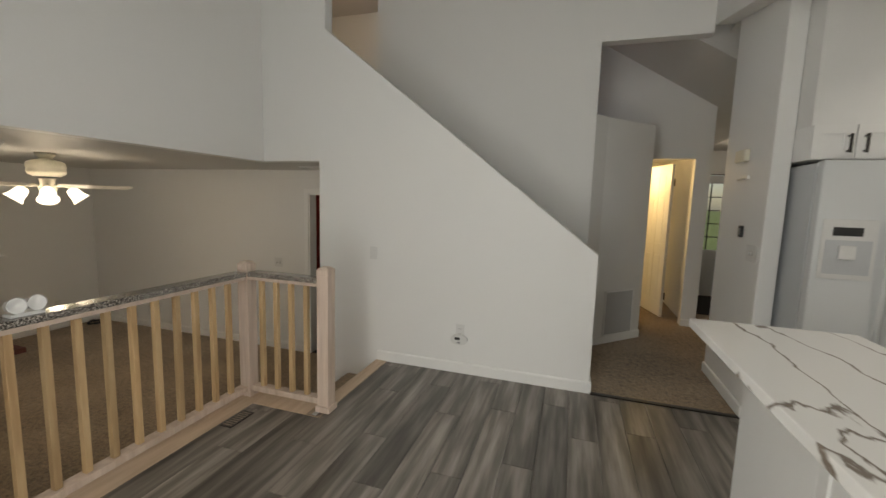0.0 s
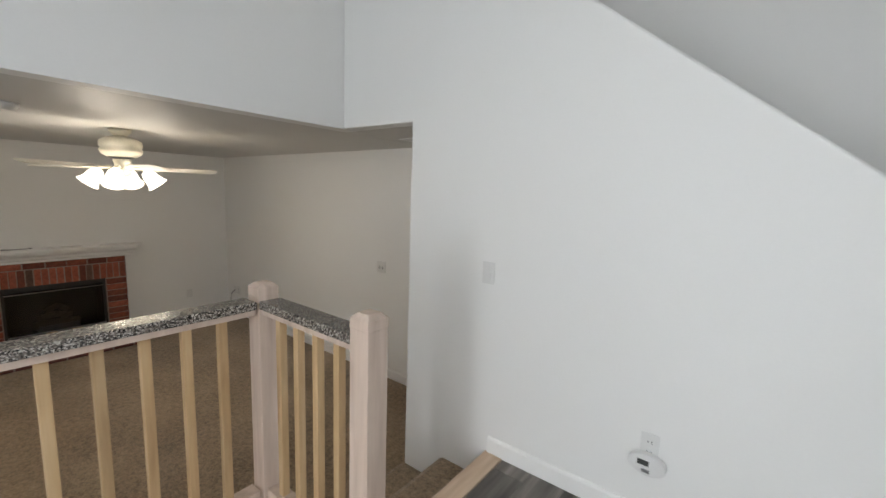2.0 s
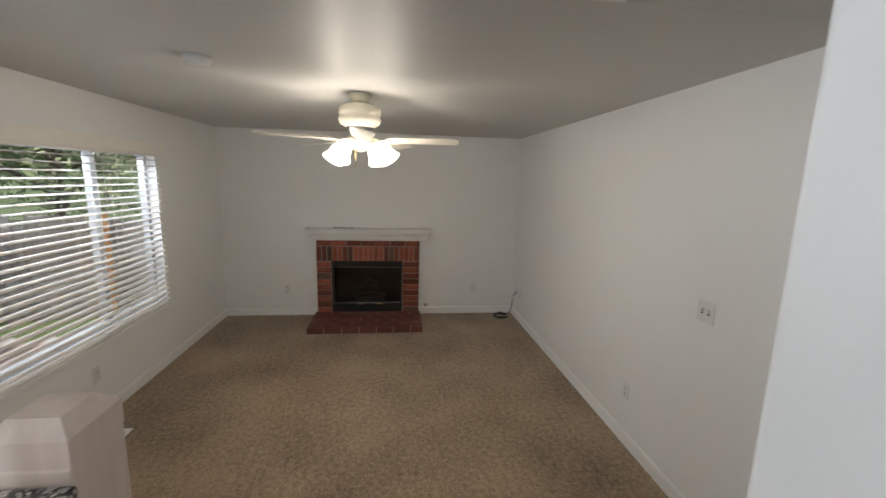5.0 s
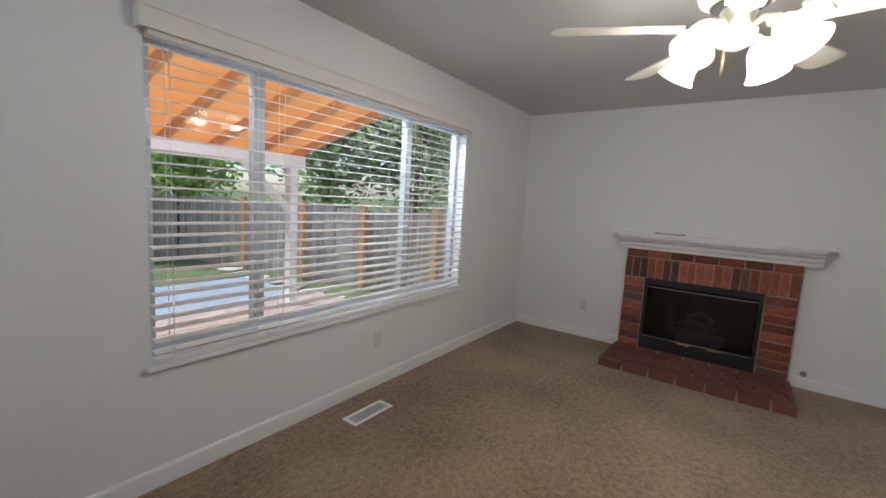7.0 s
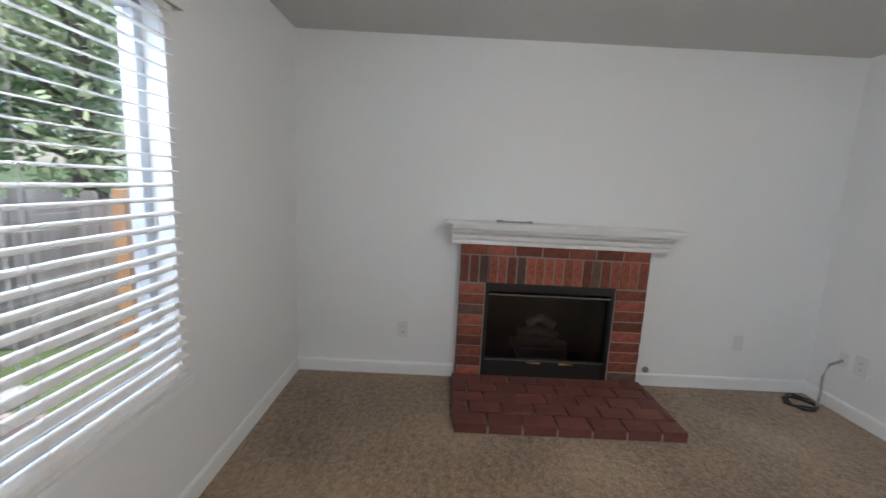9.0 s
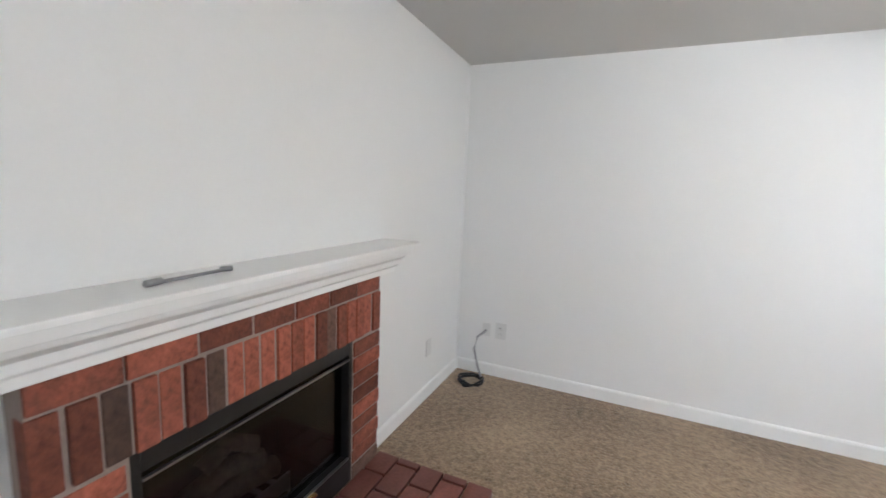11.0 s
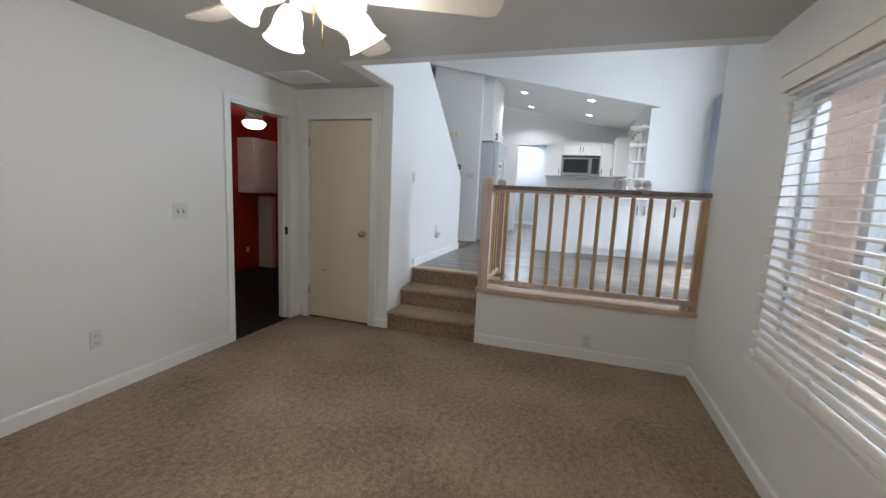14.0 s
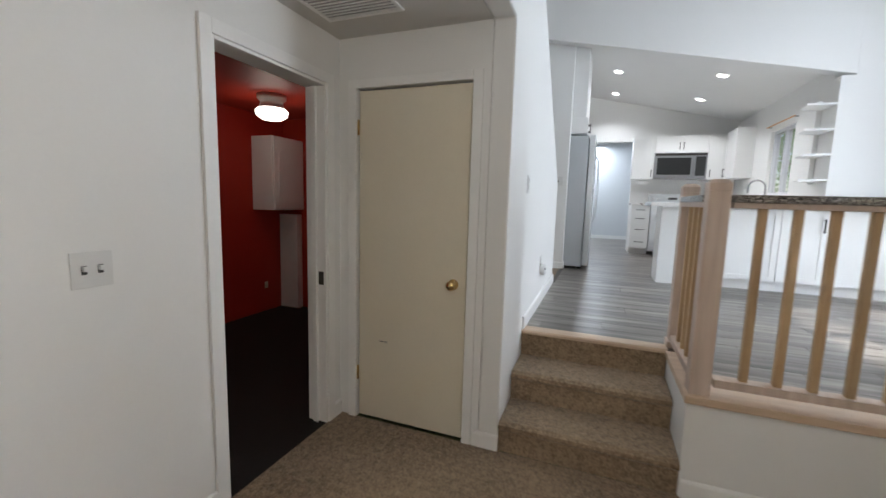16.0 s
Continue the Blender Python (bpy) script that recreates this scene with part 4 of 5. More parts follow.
for k in range(4):
    ang = radians(60 + k * 90)
    d = Vector((math.cos(ang), math.sin(ang), 0))
    c0 = Vector((C[0], C[1], TOP - 0.305))
    part("arm", bm_tube(bmesh.new(), [c0 + d * 0.05, c0 + d * 0.09 + Vector((0, 0, 0.02)), c0 + d * 0.14 + Vector((0, 0, 0.005)), c0 + d * 0.155 - Vector((0, 0, 0.02))], 0.011), IVORY, fan)
    tilt = Matrix.Rotation(ang, 4, "Z") @ Matrix.Rotation(radians(-38), 4, "Y")
    sh = part("shade", bm_lathe(bmesh.new(), [(0.03, 0.0), (0.042, -0.018), (0.052, -0.05), (0.054, -0.08), (0.066, -0.115), (0.076, -0.128), (0.071, -0.126), (0.052, -0.09), (0.02, -0.02)],
                                c0 + d * 0.15 - Vector((0, 0, 0.015)), 22, tilt), BULB, fan, "glowing frosted tulip glass shade")
    sh.visible_shadow = False
    point("fan_bulb", c0 + d * 0.215 - Vector((0, 0, 0.09)), 5.2, WARM, 0.045)
for dx, l in ((0.03, 0.10), (-0.02, 0.07)):
    part("pull_chain", bm_tube(bmesh.new(), [(C[0] + dx, C[1] - 0.03, TOP - 0.34), (C[0] + dx, C[1] - 0.03, TOP - 0.37 - l)], 0.0022, 6), BRASS, fan)

# ---------- living room window and blinds ----------
win = tagged(thing("window_1", (-2.29, S, 0.6), "wide white vinyl three-light window", "window"), kind="structure")
WX = (-3.47, -1.10)
for b in ((WX[0], WX[1], S - 0.13, S - 0.075, 0.577, 0.645), (WX[0], WX[1], S - 0.13, S - 0.075, 1.925, 1.97), (WX[0], WX[0] + 0.045, S - 0.13, S - 0.075, 0.645, 1.925),
          (WX[1] - 0.045, WX[1], S - 0.13, S - 0.075, 0.645, 1.925), (-2.84, -2.78, S - 0.13, S - 0.075, 0.645, 1.925), (-1.66, -1.60, S - 0.13, S - 0.075, 0.645, 1.925)):
    part("window_frame", boxes(b, bevel=0.004), VINYL, win)
for x0, x1 in ((-3.425, -2.84), (-2.78, -1.66), (-1.60, -1.145)):
    part("pane", boxes((x0, x1, S - 0.105, S - 0.101, 0.645, 1.925)), GLASS, win).visible_shadow = False
part("window_sill", boxes((WX[0] - 0.02, WX[1] + 0.02, S - 0.075, S + 0.040, 0.552, 0.577), bevel=0.004), TRIM, win)
for x0, x1, lab in ((-3.465, -2.812, "narrow"), (-2.808, -1.632, "wide"), (-1.628, -1.105, "narrow")):
    bl = thing("venetian_blind", ((x0 + x1) / 2, S + 0.012, 1.96), "open " + lab + " cream horizontal blind in the window", "blind", "blinds of the wide window")
    part("head_rail", boxes((x0, x1, S - 0.013, S + 0.035, 1.925, 1.968), bevel=0.002), BLIND, bl)
    part("bottom_rail", boxes((x0, x1, S - 0.011, S + 0.034, 0.580, 0.598), bevel=0.002), BLIND, bl)
    bm = bm_prism(bmesh.new(), [(-0.023, 0.0), (0.0, 0.003), (0.023, 0.0), (0.023, 0.0025), (0.0, 0.0055), (-0.023, 0.0025)], "x", -(x1 - x0) / 2, (x1 - x0) / 2)
    bm.transform(Matrix.Rotation(radians(-10), 4, "X"))
    me = mesh_of("slat", bm, BLIND)
    for i in range(26):
        o = new("slat", me)
        o.parent = bl
        o.location = Vector(((x0 + x1) / 2, S + 0.012, 0.627 + i * 0.0505)) - bl.location
    for xx in (x0 + 0.07, x1 - 0.07):
        for yy in (S - 0.014, S + 0.038):
            part("ladder_cord", bm_tube(bmesh.new(), [(xx, yy, 0.585), (xx, yy, 1.93)], 0.0016, 5), BLIND, bl)
val = thing("valance", (-2.28, S, 2.0), "cream blind valance board above the window", "valance")
part("board", boxes((-3.50, -1.07, S + 0.042, S + 0.057, 1.945, 2.035), bevel=0.004), BLIND, val)
part("return", boxes((-3.50, -3.484, S, S + 0.042, 1.945, 2.035)), BLIND, val)
part("return", boxes((-1.086, -1.07, S, S + 0.042, 1.945, 2.035)), BLIND, val)
part("lip", boxes((-3.505, -1.065, S + 0.0575, S + 0.064, 2.022, 2.04), bevel=0.002), BLIND, val)

# ---------- patio door, transom, curtain ----------
pd = tagged(thing("door_2", (2.07, -3.6, UP), "white sliding glass patio door", "patio door"), kind="structure")
for b in ((1.15, 2.98, -3.65, -3.57, UP, UP + 0.05), (1.15, 2.98, -3.65, -3.57, 2.55, 2.60), (1.15, 1.21, -3.65, -3.57, UP + 0.05, 2.55), (2.92, 2.98, -3.65, -3.57, UP + 0.05, 2.55), (2.03, 2.11, -3.64, -3.58, UP + 0.05, 2.55)):
    part("frame", boxes(b, bevel=0.004), VINYL, pd)
for x0, x1 in ((1.21, 2.03), (2.11, 2.92)):
    part("pane", boxes((x0, x1, -3.612, -3.608, UP + 0.05, 2.55)), GLASS, pd).visible_shadow = False
part("handle", boxes((2.13, 2.15, -3.57, -3.54, 1.45, 1.65), bevel=0.005), DARK, pd)
tw = tagged(thing("window_2", (2.07, -3.6, 2.98), "white fixed transom window high above the patio door", "window"), kind="structure")
for b in ((1.15, 2.98, -3.65, -3.57, 2.98, 3.03), (1.15, 2.98, -3.65, -3.57, 3.73, 3.78), (1.15, 1.20, -3.65, -3.57, 3.03, 3.73), (2.93, 2.98, -3.65, -3.57, 3.03, 3.73), (2.04, 2.09, -3.65, -3.57, 3.03, 3.73)):
    part("window_frame", boxes(b, bevel=0.004), VINYL, tw)
part("pane", boxes((1.20, 2.93, -3.612, -3.608, 3.03, 3.73)), GLASS, tw).visible_shadow = False
rod = thing("curtain_rod", (2.1, -3.45, 2.85), "dark metal curtain rod above the patio door", "curtain rod")
part("rod", bm_tube(bmesh.new(), [(0.9, -3.46, 2.86), (3.20, -3.46, 2.86)], 0.011), BLACK, rod)
part("finial", bm_lathe(bmesh.new(), [(0.011, 0), (0.02, 0.012), (0.02, 0.028), (0.0, 0.036)], (3.20, -3.46, 2.86), 12, Matrix.Rotation(radians(90), 4, "Y")), BLACK, rod)
for x in (1.05, 3.05):
    part("bracket", boxes((x - 0.008, x + 0.008, -3.55, -3.45, 2.835, 2.85)), BLACK, rod)
bm = bmesh.new()
cols = []
for i in range(49):
    s = i / 48
    x, y = 2.84 + 0.44 * s, -3.46 + 0.035 * math.sin(s * 2 * math.pi * 6)
    cols.append([bm.verts.new((x + (0.03 * math.sin(s * 9) if z < 1 else 0), y, z)) for z in (UP + 0.015, 1.3, 2.1, 2.875)])
for a, b in zip(cols, cols[1:]):
    for k in range(3):
        f = bm.faces.new((a[k], b[k], b[k + 1], a[k + 1]))
        f.smooth = True
bmesh.ops.solidify(bm, geom=bm.faces[:], thickness=0.003)
solid("curtain", bm, CURTAIN, "sheer white curtain gathered beside the patio door", "curtain")

# ---------- kitchen ----------


def front(name, parent, axis, face, a0, a1, z0, z1, handle=None, sign=-1):
    """Shaker front: a panel with raised stiles and rails; axis is the one it faces along."""
    def bx(u0, u1, w0, w1, d0, d1):
        lo, hi = sorted((face + sign * d0, face + sign * d1))
        return (lo, hi, u0, u1, w0, w1) if axis == "x" else (u0, u1, lo, hi, w0, w1)
    g = 0.003
    a0, a1, z0, z1 = a0 + g, a1 - g, z0 + g, z1 - g
    s = min(0.055, (z1 - z0) * 0.25, (a1 - a0) * 0.25)
    p = part(name, boxes(bx(a0 + s, a1 - s, z0 + s, z1 - s, 0.0, 0.012), bx(a0, a1, z0, z0 + s, 0.0, 0.02), bx(a0, a1, z1 - s, z1, 0.0, 0.02),
                         bx(a0, a0 + s, z0 + s, z1 - s, 0.0, 0.02), bx(a1 - s, a1, z0 + s, z1 - s, 0.0, 0.02)), CABW, parent)
    if handle:
        u0, u1, w0, w1 = handle
        ends = [((u0 + u1) / 2, w0 + 0.012), ((u0 + u1) / 2, w1 - 0.012)] if w1 - w0 > u1 - u0 else [(u0 + 0.012, (w0 + w1) / 2), (u1 - 0.012, (w0 + w1) / 2)]
        part("handle", boxes(bx(u0, u1, w0, w1, 0.045, 0.055), *[bx(u - 0.005, u + 0.005, w - 0.005, w + 0.005, 0.019, 0.046) for u, w in ends]), DARK, p, "dark bronze bar handle")
    return p


pen = thing("peninsula_cabinet", (3.2, -2.2, UP), "white kitchen peninsula cabinet with shaker panels", "cabinet")
part("body", boxes((3.10, 3.50, -2.64, -1.115, UP + 0.10, 1.408), (3.10, 3.335, -3.42, -2.64, UP + 0.10, 1.408)), CABW, pen)
part("toe_kick", boxes((3.15, 3.44, -2.64, -1.15, UP + 0.001, UP + 0.10), (3.15, 3.33, -3.42, -2.64, UP + 0.001, UP + 0.10)), CABW, pen)
part("end_panel", boxes((3.08, 3.51, -1.115, -1.10, UP + 0.001, 1.408)), CABW, pen)
part("end_panel", boxes((3.08, 3.10, -1.72, -1.115, UP + 0.001, 1.408)), CABW, pen)
for i, (y0, y1) in enumerate(((-2.22, -1.72), (-2.62, -2.22), (-3.02, -2.62), (-3.42, -3.02))):
    hy = y0 + 0.05 if i in (1,) else y1 - 0.05
    front("door", pen, "x", 3.10, y0, y1, UP + 0.11, 1.40, None if i == 0 else (hy - 0.006, hy + 0.006, 1.18, 1.32))
solid("countertop", boxes((2.86, 3.55, -2.645, -0.965, 1.41, 1.45), (2.86, 3.338, -3.44, -2.645, 1.41, 1.45), bevel=0.004), QUARTZ, "white quartz peninsula worktop with dark veins", "worktop")

fr = thing("refrigerator", (4.08, 0.0, UP), "white side-by-side refrigerator with door dispenser", "refrigerator")
part("body", boxes((3.63, 4.53, -0.25, 0.42, UP + 0.03, 2.30), bevel=0.006), FSIDE, fr, "refrigerator side, light on it put into the grey")
part("kick_grille", boxes((3.65, 4.51, -0.24, -0.2, UP + 0.001, UP + 0.03)), SLOT, fr)
fdr = part("freezer_door", boxes((3.63, 3.985, -0.335, -0.26, UP + 0.05, 2.31), bevel=0.012), FRIDGE, fr)
part("fridge_door", boxes((3.995, 4.53, -0.335, -0.26, UP + 0.05, 2.31), bevel=0.012), FRIDGE, fr)
disp = part("dispenser", boxes((3.66, 3.92, -0.342, -0.334, 1.62, 1.97), bevel=0.003), PLASTIC, fr)
part("dispenser_display", boxes((3.71, 3.85, -0.346, -0.3415, 1.875, 1.925)), SLOT, disp, "black display")
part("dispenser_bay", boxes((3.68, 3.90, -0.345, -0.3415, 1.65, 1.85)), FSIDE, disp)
part("paddle", boxes((3.74, 3.82, -0.365, -0.3455, 1.74, 1.82), bevel=0.006), PLASTIC, disp)
for x in (3.955, 4.02):
    part("door_handle", bm_tube(bmesh.new(), [(x, -0.335, 1.15), (x, -0.38, 1.22), (x, -0.39, 1.6), (x, -0.38, 2.0), (x, -0.335, 2.08)], 0.013), FRIDGE, fr)
for x in (3.66, 4.48):
    part("foot", boxes((x, x + 0.04, -0.25, -0.2, UP, UP + 0.03)), BLACK, fr)

of = thing("wall_cabinet", (4.08, 0.2, 2.33), "white two-door cabinet above the refrigerator", "cabinet", "kitchen wall cabinets")
part("body", boxes((3.605, 4.56, -0.20, 0.449, 2.325, 2.53)), CABW, of)
front("door", of, "y", -0.20, 3.605, 3.82, 2.325, 2.53, (3.775, 3.787, 2.36, 2.47))
front("door", of, "y", -0.20, 3.82, 4.56, 2.325, 2.53, (3.853, 3.865, 2.36, 2.47))
structure("wall_soffit", boxes((3.605, 4.56, -0.195, 0.449, 2.531, 3.45)), PAINT, "white boxed soffit above the refrigerator cabinet", "wall")

db = thing("drawer_cabinet", (6.302, -1.122, UP), "white base cabinet with four drawers", "cabinet")
part("body", boxes((6.002, 6.622, -1.274, -0.972, UP + 0.10, 1.41)), CABW, db)
part("toe_kick", boxes((6.067, 6.622, -1.274, -0.972, UP + 0.001, UP + 0.10)), CABW, db)
for z0, z1 in ((UP + 0.11, UP + 0.34), (UP + 0.34, UP + 0.56), (UP + 0.56, UP + 0.73), (UP + 0.73, UP + 0.87)):
    front("drawer", db, "x", 6.002, -1.274, -0.972, z0, z1, (-1.197, -1.047, (z0 + z1) / 2 - 0.006, (z0 + z1) / 2 + 0.006))
solid("worktop", boxes((5.960, 6.622, -1.277, -0.956, 1.411, 1.45), bevel=0.003), QUARTZ, "white quartz worktop beside the range", "worktop")
bc = thing("base_cabinet", (6.088, -2.4, UP), "white corner base cabinets under the sink", "cabinet")
part("body", boxes((6.002, 6.622, -2.649, -2.107, UP + 0.10, 1.41), (3.60, 6.002, -2.649, -2.117, UP + 0.10, 1.41)), CABW, bc)
part("toe_kick", boxes((3.6, 6.612, -2.649, -2.181, UP + 0.001, UP + 0.10)), CABW, bc)
for i in range(4):
    front("door", bc, "y", -2.117, 3.62 + i * 0.45, 4.07 + i * 0.45, UP + 0.11, 1.40, (3.67 + i * 0.45, 3.682 + i * 0.45, 1.2, 1.33), 1)
solid("worktop", boxes((5.960, 6.622, -2.649, -2.104, 1.411, 1.45), (3.555, 5.960, -2.649, -2.085, 1.411, 1.45), bevel=0.003), QUARTZ, "white quartz worktop along the window wall", "worktop")
fa = thing("kitchen_faucet", (4.75, -2.5, 1.45), "brushed steel gooseneck kitchen tap", "tap")
part("spout", bm_tube(bmesh.new(), [(4.75, -2.55, 1.45), (4.75, -2.55, 1.70)] + [(4.75, -2.55 + 0.10 * (1 - math.cos(a)), 1.70 + 0.10 * math.sin(a)) for a in [k * math.pi / 8 for k in range(1, 9)]] + [(4.75, -2.35, 1.62)], 0.013), STEEL, fa)
part("base", bm_lathe(bmesh.new(), [(0.03, 1.45), (0.03, 1.46), (0.018, 1.50), (0.014, 1.51)], (4.75, -2.55, 0), 16), STEEL, fa)
part("lever", bm_tube(bmesh.new(), [(4.77, -2.55, 1.49), (4.83, -2.55, 1.52)], 0.006), STEEL, fa)

rg = thing("range", (6.302, -1.700, UP), "white freestanding range with raised control panel", "stove")
part("body", boxes((5.981, 6.612, -2.098, -1.283, UP + 0.08, 1.445), bevel=0.004), FRIDGE, rg)
part("oven_door", boxes((5.944, 5.980, -2.085, -1.293, UP + 0.25, 1.28), bevel=0.006), FRIDGE, rg)
part("oven_window", boxes((5.939, 5.945, -1.935, -1.443, UP + 0.42, 1.1)), BLACK, rg)
part("oven_handle", bm_tube(bmesh.new(), [(5.945, -2.010, 1.22), (5.906, -1.989, 1.22), (5.906, -1.390, 1.22), (5.945, -1.368, 1.22)], 0.011), FRIDGE, rg)
part("control_panel", boxes((6.516, 6.612, -2.096, -1.285, 1.446, 1.63), bevel=0.006), FRIDGE, rg)
part("clock", boxes((6.512, 6.517, -1.764, -1.614, 1.53, 1.57)), SLOT, rg)
for y in (-2.010, -1.935, -1.443, -1.368):
    part("knob", bm_lathe(bmesh.new(), [(0.018, 0), (0.016, 0.018), (0, 0.02)], (6.516, y, 1.545), 12, Matrix.Rotation(radians(-90), 4, "Y")), PLASTIC, rg)
for x, y, r in ((6.109, -1.475, 0.09), (6.109, -1.882, 0.075), (6.366, -1.475, 0.075), (6.366, -1.882, 0.09)):
    part("burner", bm_lathe(bmesh.new(), [(r, 1.4455), (r, 1.45), (r - 0.01, 1.455), (0, 1.455)], (x, y, 0), 20), BLACK, rg)

mw = thing("microwave", (6.409, -1.711, 1.903), "stainless over-range microwave oven", "microwave")
part("body", boxes((6.249, 6.622, -2.130, -1.299, 1.908, 2.358), bevel=0.004), STEEL, mw)
part("door_window", boxes((6.241, 6.250, -1.882, -1.347, 1.972, 2.272), bevel=0.002), BLACK, mw, "black glass door window")
part("control_panel", boxes((6.242, 6.250, -2.107, -1.957, 1.956, 2.293)), SLOT, mw)
part("handle", bm_tube(bmesh.new(), [(6.249, -1.925, 1.967), (6.216, -1.925, 1.989), (6.216, -1.925, 2.256), (6.249, -1.925, 2.277)], 0.01), STEEL, mw)
part("top_vent", boxes((6.243, 6.250, -2.117, -1.315, 2.309, 2.347)), DARK, mw)
for nm, y0, y1, z0, hs in (("left", -1.297, -0.940, 1.892, ("r",)), ("mid", -2.132, -1.299, 2.361, ("r", "l")), ("right", -2.40, -2.134, 1.892, ("l",))):
    wc = thing("wall_cabinet", (6.441, (y0 + y1) / 2, z0), "white shaker wall cabinet" + (" above the microwave" if nm == "mid" else " beside the microwave"), "cabinet", "kitchen wall cabinets")
    part("body", boxes((6.270, 6.622, y0, y1, z0, 2.663)), CABW, wc)
    ym = (y0 + y1) / 2
    if len(hs) == 2:
        front("door", wc, "x", 6.270, ym, y1, z0, 2.663, (ym + 0.025, ym + 0.037, z0 + 0.05, z0 + 0.18))
        front("door", wc, "x", 6.270, y0, ym, z0, 2.663, (ym - 0.037, ym - 0.025, z0 + 0.05, z0 + 0.18))
    else:
        hy = y0 + 0.04 if hs[0] == "r" else y1 - 0.04
        front("door", wc, "x", 6.270, y0, y1, z0, 2.663, (hy - 0.006, hy + 0.006, z0 + 0.04, z0 + 0.17))
wc = thing("wall_cabinet", (6.141, -2.5, 1.892), "white shaker wall cabinet in the kitchen corner", "cabinet", "kitchen wall cabinets")
part("body", boxes((5.714, 6.268, -2.649, -2.41, 1.892, 2.684)), CABW, wc)
front("door", wc, "y", -2.41, 5.714, 6.268, 1.892, 2.684, (6.206, 6.219, 1.935, 2.074), 1)
sh = thing("corner_shelf", (3.6, -2.55, 1.7), "open white rounded end shelves beside the kitchen window", "shelf")
part("upright", boxes((3.66, 3.70, -2.649, -2.60, 1.70, 2.60), bevel=0.003), CABW, sh)
for z in (1.72, 1.98, 2.24, 2.50):
    part("shelf", prism([(3.345, -2.649), (3.66, -2.649), (3.66, -2.54), (3.63, -2.47), (3.56, -2.42), (3.345, -2.40)], "z", z, z + 0.02), CABW, sh)
kw = tagged(thing("window_3", (4.7, -2.7, 1.6), "white kitchen window over the sink", "window"), kind="structure")
for b in ((4.30, 5.10, -2.76, -2.69, 1.60, 1.64), (4.30, 5.10, -2.76, -2.69, 2.46, 2.50), (4.30, 4.34, -2.76, -2.69, 1.64, 2.46), (5.06, 5.10, -2.76, -2.69, 1.64, 2.46), (4.68, 4.72, -2.76, -2.69, 1.64, 2.46)):
    part("window_frame", boxes(b, bevel=0.003), VINYL, kw)
part("pane", boxes((4.34, 5.06, -2.722, -2.718, 1.64, 2.46)), GLASS, kw).visible_shadow = False
kr = thing("curtain_rod", (4.7, -2.6, 2.56), "thin brown rod above the kitchen window", "curtain rod")
part("rod", bm_tube(bmesh.new(), [(4.22, -2.60, 2.56), (5.12, -2.60, 2.56)], 0.008), NEWPOST, kr)
for x in (4.25, 5.1):
    part("bracket", boxes((x - 0.005, x + 0.005, -2.649, -2.60, 2.55, 2.565)), STEEL, kr)
for x, y in ((4.68, -0.56), (5.97, -0.56), (4.25, -1.80), (5.55, -1.80)):
    dl = thing("downlight", (x, y, kitchen_top(y)), "lit round recessed ceiling light", "ceiling light", "kitchen downlights")
    tilt = Matrix.Rotation(math.atan(0.22), 4, "X")
    part("trim_ring", bm_lathe(bmesh.new(), [(0.06, -0.004), (0.085, -0.006), (0.088, 0.0), (0.06, 0.0)], (x, y, kitchen_top(y)), 24, tilt), PLASTIC, dl)
    part("lens", bm_lathe(bmesh.new(), [(0.0, -0.005), (0.059, -0.005), (0.059, 0.001)], (x, y, kitchen_top(y)), 24, tilt), DOWN, dl)
    sp = new("downlight_beam", bpy.data.lights.new("downlight_beam", "SPOT"))
    sp.data.energy, sp.data.spot_size, sp.data.spot_blend, sp.data.shadow_soft_size = 38, radians(130), 0.5, 0.06
    sp.location = (x, y, kitchen_top(y) - 0.03)
# Light from a room is put into this casing's orange wood colour.
part_door = thing("kitchen_door_casing", (6.088, 0.45, UP), "kitchen doorway casing, orange light put into its wood colour", "door casing")
for b in ((5.606, 5.671, 0.43, 0.449, UP, 2.684), (6.409, 6.473, 0.43, 0.449, UP, 2.684), (5.671, 6.409, 0.43, 0.449, 2.620, 2.684)):
    part("casing", boxes(b, bevel=0.004), NEWPOST, part_door)
part("leaf", boxes((5.671, 6.409, 0.437, 0.449, UP + 0.01, 2.620)), TRIM, part_door)

# hall lamp, laundry things
hl = thing("hall_light", (4.45, 3.4, 3.0), "round lit flush ceiling light in the hall", "ceiling light")
zc = 2.932
part("pan", bm_lathe(bmesh.new(), [(0.14, 0.0), (0.14, -0.03), (0.12, -0.035)], (4.45, 3.4, zc + 0.02), 24), PLASTIC, hl)
part("dome", bm_lathe(bmesh.new(), [(0.135, -0.035), (0.13, -0.06), (0.10, -0.09), (0.05, -0.105), (0.0, -0.108)], (4.45, 3.4, zc + 0.02), 24), BULB, hl)
point("glow_hall", (4.45, 3.4, zc - 0.16), 6, WARM, 0.08)
ll = thing("laundry_light", (0.95, 2.49, TOP), "lit white flush dome ceiling light", "ceiling light")
part("pan", bm_lathe(bmesh.new(), [(0.13, TOP), (0.13, TOP - 0.035), (0.10, TOP - 0.06), (0.11, TOP - 0.11), (0.125, TOP - 0.124)], (0.95, 2.49, 0), 24), PLASTIC, ll)
dm = part("dome", bm_lathe(bmesh.new(), [(0.126, TOP - 0.124), (0.146, TOP - 0.145), (0.138, TOP - 0.185), (0.09, TOP - 0.22), (0.0, TOP - 0.236)], (0.95, 2.49, 0), 24), BULB, ll)
dm.visible_shadow = False
lc = thing("laundry_cabinet", (1.9, 3.15, 1.24), "white wall cabinet with an arched panel door", "cabinet")
